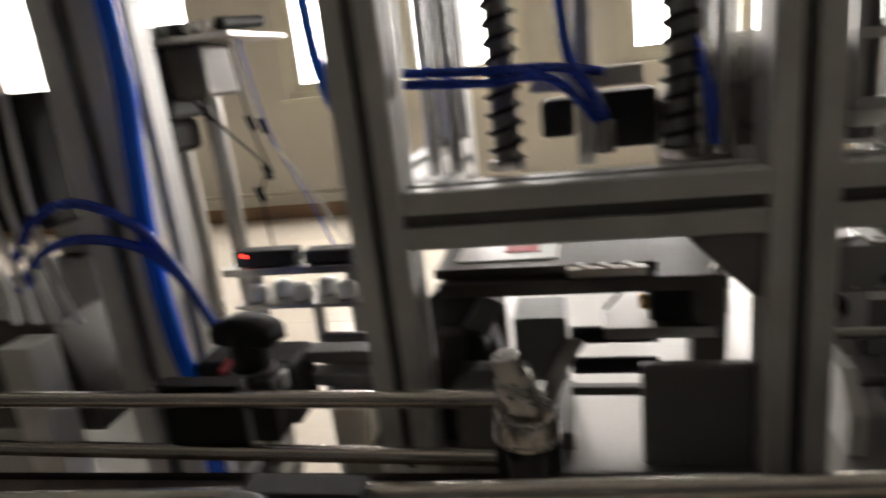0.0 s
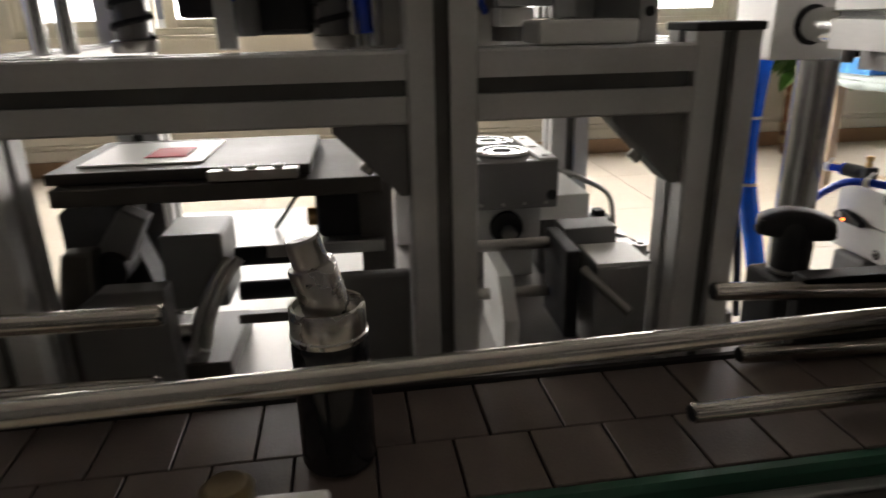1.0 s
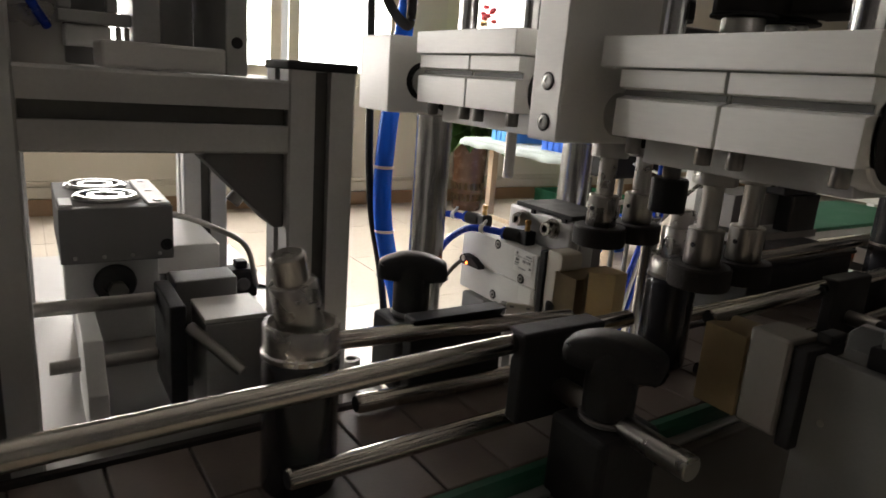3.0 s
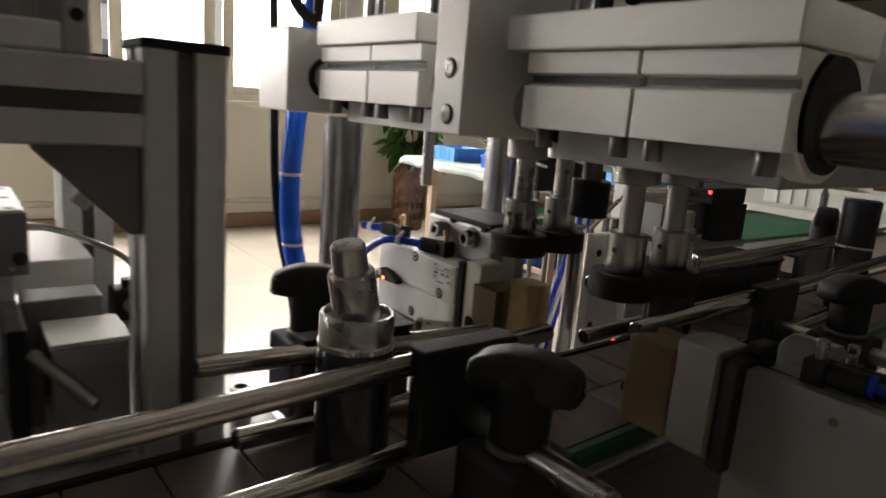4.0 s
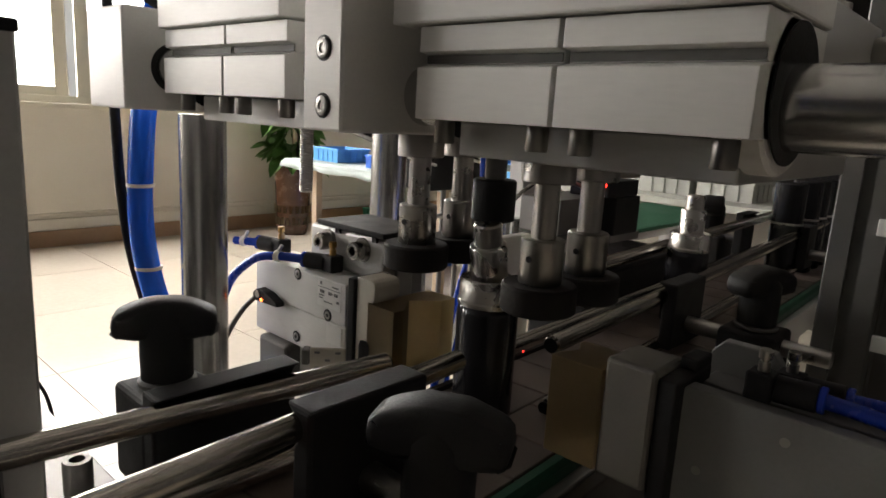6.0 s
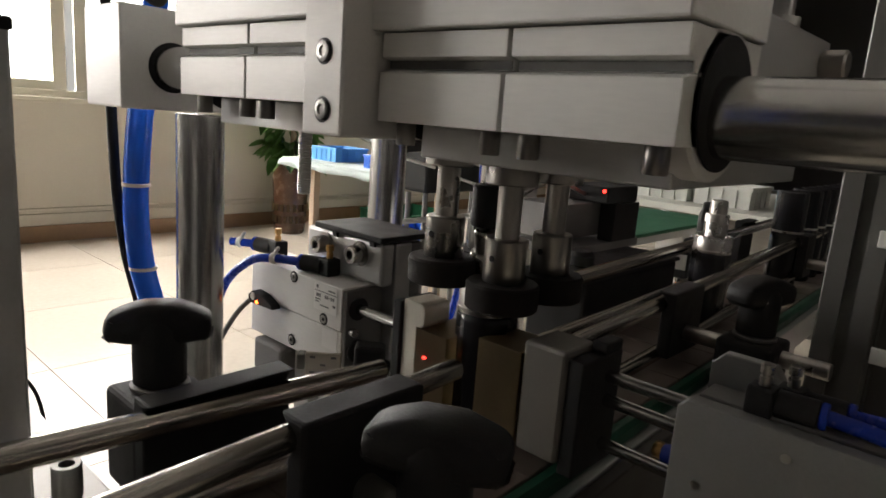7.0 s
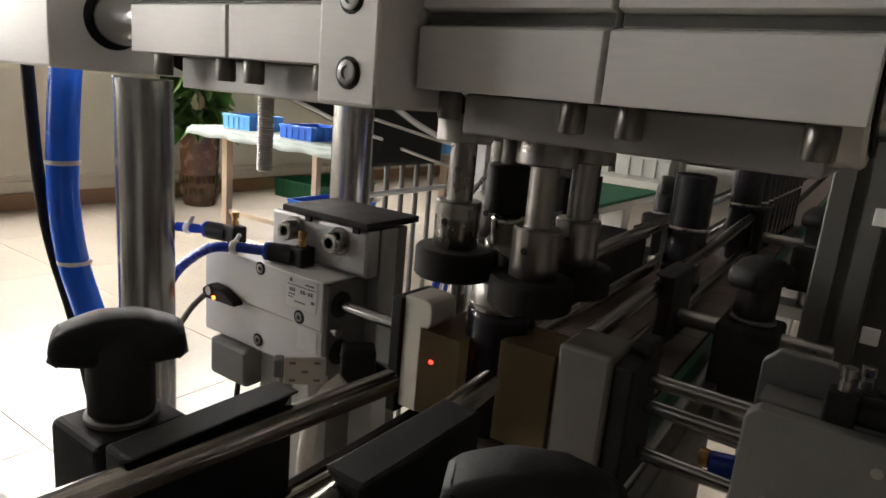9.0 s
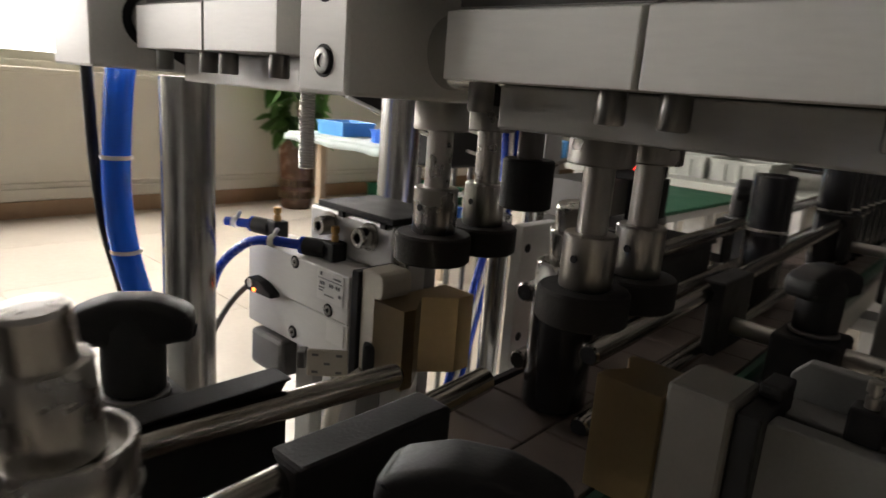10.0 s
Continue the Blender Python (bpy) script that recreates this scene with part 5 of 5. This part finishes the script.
ch = thing("cap_placer", "dark cap placing device on a steel post", "cap placer", (0.845, 0.33, 1.09))
part("head", lathe([(0.008, 0), (0.012, 0.004), (0.012, 0.03), (0.016, 0.034), (0.016, 0.06)], (0.845, 0.33, 1.058)), GUSSET, ch)
part("nozzle", rod((0.845, 0.33, 1.046), (0.845, 0.33, 1.058), 0.004), BRASS, ch, "brass nozzle")
part("arm", box(0.83, 0.86, 0.315, 0.56, 1.118, 1.13, 0.001), PLATE, ch)
part("post", box(0.83, 0.86, 0.54, 0.56, 0.0, 1.118, 0.001), ALU, ch)
for k, (x, y) in enumerate(((0.60, 0.375), (0.665, 0.372))):
    solo("stand_rod", rod((x, 0.41 + 0.02 * k, 0.80), (x, 0.41 + 0.02 * k, 0.99), 0.007), CHROME, "upright bright rod behind the rollers", "rod", "stand rods", at=(x, 0.42, 0.8))
pb = thing("post_plate", "white drilled upright plate behind the station", "plate", (0.62, 0.40, 0.8))
part("plate", box(0.60, 0.64, 0.392, 0.40, 0.70, 0.985, 0.001), BLOCK, pb)
for z in (0.97, 0.94, 0.91, 0.88):
    part("hole", lathe([(0.003, 0), (0.003, 0.0004), (0.001, 0.0004)], (0.607, 0.392, z), NEG_Y, 12), BLACK, pb)
for k in range(3):
    solo("air_tube", tube([(0.66 + 0.006 * k, 0.46, 1.04), (0.648 + 0.006 * k, 0.45, 0.99), (0.615 + 0.006 * k, 0.44, 0.93), (0.575 + 0.006 * k, 0.425, 0.86)], 0.0028), (BLUE2, WHITE, BLUE2)[k], "thin air tube behind the station", "air tube", "air tubes", at=(0.62, 0.45, 0.95))
mo = thing("conveyor_motor", "black motor with cables on a wire stand", "motor", (0.97, 0.77, 1.0))
part("body", box(0.895, 1.05, 0.75, 0.83, 0.962, 1.045, 0.005), BLACK, mo)
part("top", box(0.90, 1.0, 0.74, 0.80, 1.0455, 1.07, 0.004), BLACK, mo)
for k in range(6):
    part("rod", rod((0.89 + 0.035 * k, 0.78, 0.0), (0.89 + 0.035 * k, 0.78, 0.9615), 0.004), GUSSET, mo)
part("bar", rod((0.87, 0.775, 0.92), (1.1, 0.775, 0.92), 0.004), WHITE, mo)
part("cable", tube([(0.90, 0.74, 1.05), (0.96, 0.73, 1.02), (1.02, 0.72, 1.0), (1.1, 0.7, 0.985)], 0.004), WHITE, mo)
part("wedge_plate", prism([(0.735, 1.052), (0.835, 1.018), (0.893, 1.022), (0.893, 1.07), (0.735, 1.075)], "y", 0.752, 0.768, 0.001), BLACK, mo)
for pts in ([(0.735, 0.745, 1.049), (0.80, 0.744, 1.028), (0.835, 0.743, 1.015), (0.90, 0.742, 1.0)], [(0.88, 0.741, 1.026), (0.95, 0.74, 1.012), (1.07, 0.74, 0.989), (1.12, 0.74, 0.985)], [(0.94, 0.741, 0.987), (1.0, 0.74, 0.972), (1.092, 0.74, 0.95), (1.12, 0.74, 0.94)]):
    part("pale_wire", tube(pts, 0.0022), WHITE, mo)
part("top_strip", box(0.80, 0.90, 0.742, 0.750, 1.0705, 1.078, 0.001), STEEL, mo)
gb = thing("belt_conveyor", "green belt conveyor on an aluminium frame", "conveyor", (1.6, 0.62, 0))
part("belt", box(1.15, 1.6, 0.585, 0.76, 0.90, 0.906, 0.002), GREENBELT, gb, "green conveyor belt")
part("bed", box(1.15, 1.6, 0.59, 0.755, 0.886, 0.8995, 0.002), ALU, gb)
for x in (1.2, 1.45):
    for y in (0.615, 0.735):
        part("leg", box(x - 0.02, x + 0.02, y - 0.02, y + 0.02, 0, 0.886, 0.002), ALU, gb)
wt = thing("work_table", "pale work table with metal legs", "table", (3.0, 1.3, 0))
part("tabletop", box(2.75, 3.9, 0.75, 1.75, 0.77, 0.80, 0.004), BINPLASTIC, wt)
part("shelf", box(2.8, 3.88, 0.8, 1.7, 0.35, 0.37, 0.003), BINPLASTIC, wt)
for x in (2.8, 3.85):
    for y in (0.8, 1.7):
        part("leg", box(x - 0.02, x + 0.02, y - 0.02, y + 0.02, 0, 0.77, 0.002), ALU, wt)


def bin_box(x0, x1, y0, y1, z0, h, mat, label, name="storage_bin", ribs=0):
    t = thing(name, label, name.replace("_", " ").split()[-1], ((x0 + x1) / 2, (y0 + y1) / 2, z0))
    w = 0.006
    bm = bmesh.new()
    box(x0, x1, y0, y1, z0, z0 + w, 0, bm)
    for a in ((x0, x0 + w, y0, y1), (x1 - w, x1, y0, y1), (x0 + w, x1 - w, y0, y0 + w), (x0 + w, x1 - w, y1 - w, y1)):
        box(*a, z0 + w, z0 + h, 0, bm)
    part("body", bm, mat, t)
    rim = bmesh.new()
    for a in ((x0 - w, x0 - 0.0005, y0 - w, y1 + w), (x1 + 0.0005, x1 + w, y0 - w, y1 + w), (x0, x1, y0 - w, y0 - 0.0005), (x0, x1, y1 + 0.0005, y1 + w)):
        box(*a, z0 + h - 0.015, z0 + h, 0.001, rim)
    part("rim", rim, mat, t)
    n = max(3, int((y1 - y0) / 0.05))
    for k in range(1, n):
        yy = y0 + (y1 - y0) * k / n
        part("rib", box(x0 - 0.005, x0 - 0.0004, yy - 0.003, yy + 0.003, z0, z0 + h - 0.016, 0), mat, t)
    n = max(3, int((x1 - x0) / 0.05))
    for k in range(1, n):
        xx = x0 + (x1 - x0) * k / n
        part("rib", box(xx - 0.003, xx + 0.003, y0 - 0.005, y0 - 0.0004, z0, z0 + h - 0.016, 0), mat, t)
    return t


bin_box(2.9, 3.14, 1.20, 1.42, 0.80, 0.085, BINPLASTIC, "translucent white plastic bin on the work table")
bin_box(2.9, 3.14, 0.95, 1.17, 0.80, 0.085, BINPLASTIC, "translucent white plastic bin on the work table")
t = thing("cardboard_box", "brown cardboard box on the work table", "box", (3.4, 1.3, 0.80))
part("body", box(3.25, 3.55, 1.15, 1.4, 0.801, 0.96, 0.003), CARD, t)
part("tape", box(3.249, 3.2495, 1.26, 1.29, 0.81, 0.955, 0), AMBER, t)

# table with trays by the wall
t = thing("tray_table", "wooden-legged table under a pale green cloth", "table", (3.3, 3.3, 0))
part("tabletop", box(2.84, 3.85, 2.5, 3.93, 0.66, 0.69, 0.004), LEG, t)
part("cloth", box(2.79, 3.9, 2.46, 3.98, 0.6905, 0.722, 0.014, None, 3), CLOTH, t, "pale green padded cloth")
bm = bmesh.new()
n = 60
top = [bm.verts.new((2.786 + 0.004 * math.sin(k * 0.9), 2.46 + 1.52 * k / n, 0.705)) for k in range(n + 1)]
low = [bm.verts.new((2.778 + 0.012 * math.sin(k * 0.7 + 1), 2.46 + 1.52 * k / n, 0.665 + 0.005 * math.sin(k * 0.45))) for k in range(n + 1)]
for k in range(n):
    bm.faces.new((top[k], top[k + 1], low[k + 1], low[k])).smooth = True
hem = part("cloth_hem", bm, CLOTH, t)
sol = hem.modifiers.new("thick", "SOLIDIFY")
sol.thickness = 0.004
for x in (2.95, 3.75):
    for y in (2.62, 3.8):
        part("leg", box(x - 0.025, x + 0.025, y - 0.025, y + 0.025, 0, 0.66, 0.003), LEG, t)
part("stretcher", box(2.94, 2.96, 2.645, 3.775, 0.16, 0.19, 0.002), LEG, t)
bin_box(2.93, 3.2, 3.56, 3.82, 0.722, 0.09, TRAYB, "light blue plastic tray on the table", "plastic_tray")
bin_box(2.9, 3.2, 2.98, 3.24, 0.722, 0.08, TRAYD, "blue plastic tray on the table", "plastic_tray")
bin_box(3.2, 3.7, 2.35, 2.6, 0.722, 0.10, TRAYB, "light blue plastic tray on the table", "plastic_tray")
bin_box(3.3, 3.75, 3.2, 3.6, 0.0, 0.26, TRAYD, "blue plastic crate on the floor", "plastic_crate")
bin_box(4.3, 5.0, 4.3, 4.9, 0.0, 0.16, GREENBELT, "dark green plastic crate on the floor", "plastic_crate")

# potted plant by the wall
PX, PY = 3.455, 4.83
t = thing("potted_plant", "leafy green climbing plant in a tall brown vase", "potted plant", (PX, PY, 0))
bm = lathe([(0.12, 0), (0.13, 0.02), (0.135, 0.1), (0.15, 0.42), (0.155, 0.56), (0.165, 0.60), (0.15, 0.60), (0.145, 0.55), (0.02, 0.55)], (PX, PY, 0), seg=36)
part("vase", bm, VASE, t, "tall brown vase with raised pattern")
for k in range(18):
    for r in range(2):
        a = 2 * math.pi * (k + 0.5 * r) / 18
        q = 0.139 + 0.010 * r
        bm = box(-0.004, 0.004, -0.013, 0.013, -0.03, 0.03, 0)
        bmesh.ops.transform(bm, matrix=Matrix.Translation((PX + q * math.cos(a), PY + q * math.sin(a), 0.12 + 0.1 * r)) @ pose(0, 0, 0, 0, 0, math.degrees(a)), verts=bm.verts)
        part("relief", bm, AMBER, t, "raised yellowish relief tile")
part("stem", tube([(PX, PY, 0.55), (PX + 0.02, PY, 0.9), (PX - 0.01, PY, 1.3), (PX, PY, 1.5)], 0.025, 8), LEG, t)
rng = random.Random(5)
leaf = bmesh.new()
o = [(0, 0), (0.03, 0.02), (0.042, 0.055), (0.03, 0.10), (0, 0.145), (-0.03, 0.10), (-0.042, 0.055), (-0.03, 0.02)]
c = [leaf.verts.new((0, y, -0.012 * math.sin(y * 20))) for y in (0.0, 0.05, 0.1, 0.145)]
rr = [leaf.verts.new((x, y, 0.012 + 0.01 * math.sin(y * 30))) for x, y in ((0.036, 0.03), (0.042, 0.065), (0.024, 0.11))]
ll = [leaf.verts.new((-x, y, 0.012 + 0.01 * math.sin(y * 30))) for x, y in ((0.036, 0.03), (0.042, 0.065), (0.024, 0.11))]
for s in (rr, ll):
    for f in ((c[0], s[0], c[1]), (s[0], s[1], c[1]), (c[1], s[1], c[2]), (s[1], s[2], c[2]), (c[2], s[2], c[3])):
        leaf.faces.new(f).smooth = True
lme = bpy.data.meshes.new("leaf")
bmesh.ops.solidify(leaf, geom=list(leaf.faces), thickness=0.0012)
leaf.to_mesh(lme), leaf.free()
lme.materials.append(LEAF)
for k in range(150):
    z = rng.uniform(0.62, 1.55)
    a, q = rng.uniform(0, 2 * math.pi), rng.uniform(0.06, 0.2) * (1.0 - 0.35 * max(0, z - 1.1))
    ob = new("leaf", lme)
    ob.parent = t
    ob.matrix_basis = pose(q * math.cos(a), q * math.sin(a), z, rng.uniform(-75, -15), rng.uniform(-25, 25), math.degrees(a) - 90 + rng.uniform(-40, 40)) @ Matrix.Scale(rng.uniform(0.9, 1.75), 4)
fl = thing("flower_vase", "small red flowers with yellow on the window sill", "flowers", (3.75, 5.165, 1.0))
part("pot", lathe([(0.035, 0), (0.05, 0.09), (0.045, 0.09)], (3.75, 5.165, 1.0)), WHITE, fl)
part("stems", tube([(3.75, 5.165, 1.09), (3.74, 5.165, 1.35), (3.755, 5.165, 1.66)], 0.008, 6), LEAF, fl)
for k in range(9):
    a = rng.uniform(0, 6.28)
    part("blossom", lathe([(0.005, 0), (0.03, 0.01), (0.035, 0.03), (0.02, 0.045)], (3.755 + 0.06 * math.cos(a), 5.15 + 0.03 * math.sin(a), 1.58 + 0.02 * k), seg=9), PINK if k > 1 else AMBER, fl)

# ---- floor tiles and belt slats ----
T = 0.8
tile = box(0.002, T - 0.002, 0.002, T - 0.002, -0.004, 0.0, 0)
tme = bpy.data.meshes.new("tile")
tile.to_mesh(tme), tile.free()
tme.materials.append(FLOOR)
for i in range(22):
    for k in range(13):
        ob = new("tile", tme)
        ob.parent, ob.location = floor, (-7.0 + i * T, WALL_Y - 13 * T + k * T, 0)
PITCH = 0.0381
sl = bmesh.new()
box(0.0004, PITCH - 0.0006, 0.2635, 0.305, -0.006, 0, 0.0006, sl, 1)
box(PITCH * 0.5 + 0.0004, PITCH * 1.5 - 0.0006, 0.3056, 0.353, -0.006, 0, 0.0006, sl, 1)
sme = bpy.data.meshes.new("slat")
sl.to_mesh(sme), sl.free()
sme.materials.append(SLAT)
N = 124
belt = thing("conveyor_belt", "worn grey slat chain conveyor belt", "conveyor belt", (-1.6, 0, BELT))
for i in range(N):
    ob = new("slat", sme)
    ob.parent, ob.location = belt, (i * PITCH, 0, 0)


# ---- what moves ----
SPEED = 0.0915


def y_at(x):
    """The line of the bottles between the rails."""
    return min(0.33, 0.293 + 0.033 * x if x < 0.42 else 0.3069 + 0.24 * (x - 0.42))


def motions():
    def slide(ob, keys):
        walk(ob, [(t, Matrix.Translation((x, y_at(x), BELT))) for t, x in keys])

    def even(x0, t0, t1, step=0.5):
        n = max(1, round((t1 - t0) / step))
        return [(t0 + (t1 - t0) * k / n, x0 + SPEED * (t1 - t0) * k / n) for k in range(n + 1)]

    stop_a, stop_b = 0.516, 0.842
    way_a = ((0, -0.0195), (0.5, 0.0255), (1, 0.0705), (1.5, 0.1155), (2, 0.16), (3.5, 0.294), (4, 0.338), (4.5, 0.381), (5, 0.424), (5.5, 0.474), (5.95, 0.513), (6.3, stop_a), (9.52, stop_a), (9.75, stop_a + 0.019), (10, stop_a + 0.042))
    slide(bottle_a, way_a)
    tb0, v = 2.82, 0.0855
    slide(bottle_b, [(0, stop_a), (tb0, stop_a)] + [(t, stop_a + v * (t - tb0)) for t in (3.0, 3.5, 4, 4.5, 5, 5.5, 6, 6.5)] + [(6.7, stop_b), (6.9, stop_b), (9.6, stop_b), (9.8, stop_b + 0.012), (10, stop_b + 0.028)])
    way_c = ((0, stop_b), (2.9, stop_b), (3.5, 0.88), (4, 0.927), (4.5, 0.972), (5, 1.016), (5.5, 1.05), (6.5, 1.07), (10, 1.09))
    slide(bottle_c, way_c)
    slide(bottle_d, even(0.31 - SPEED * 10, 0, 10, 1.0))
    zc = 0.0646
    down = [(0, 0.20), (8.55, 0.20), (8.72, zc + 0.02), (8.82, zc), (9.6, zc)]
    walk(cap_b, [(t, Matrix.Translation((stop_b, 0.33, BELT + z))) for t, z in down] + [(9.8, Matrix.Translation((stop_b + 0.012, 0.33, BELT + zc))), (10, Matrix.Translation((stop_b + 0.028, 0.33, BELT + zc)))])
    walk(cap_c, [(t, Matrix.Translation((x, 0.33, BELT + zc))) for t, x in way_c])
    J = 0.0218
    for ob, s in ((jaw_near, 1), (jaw_far, -1)):
        o = ob.matrix_basis.translation.copy()
        walk(ob, [(t, Matrix.Translation(o + Vector((0, s * J * k, 0)))) for t, k in ((0, 1), (2.55, 1), (2.85, 0), (6.1, 0), (6.45, 1), (9.2, 1), (9.42, 0), (10, 0))])
    for ob, s, G in ((grip_far, 1, 0.045), (grip_near, -1, 0.0445)):
        o = ob.matrix_basis.translation.copy()
        walk(ob, [(t, Matrix.Translation(o + Vector((0, s * G * k, 0)))) for t, k in ((0, 0), (2.6, 0), (2.95, 1), (6.0, 1), (6.35, 0), (9.35, 0), (9.5, 0.22), (9.62, 0.85), (9.75, 1), (10, 1))])
    spots = ((0, 0), (2.62, 0), (2.66, 1), (6.3, 1), (6.34, 0), (9.5, 0), (9.57, 1), (10, 1))
    walk(laser, [(t, Matrix.Translation((0.6120, 0.3710, 0.9032) if k else (0.4912, 0.3525, 0.9375))) for t, k in spots])
    o = belt.matrix_basis.translation.copy()
    walk(belt, [(t, SKEW @ Matrix.Translation(o + Vector((SPEED * t - 0.5, 0, 0)))) for t in (0, 2.5, 5, 7.5, 10)])


motions()
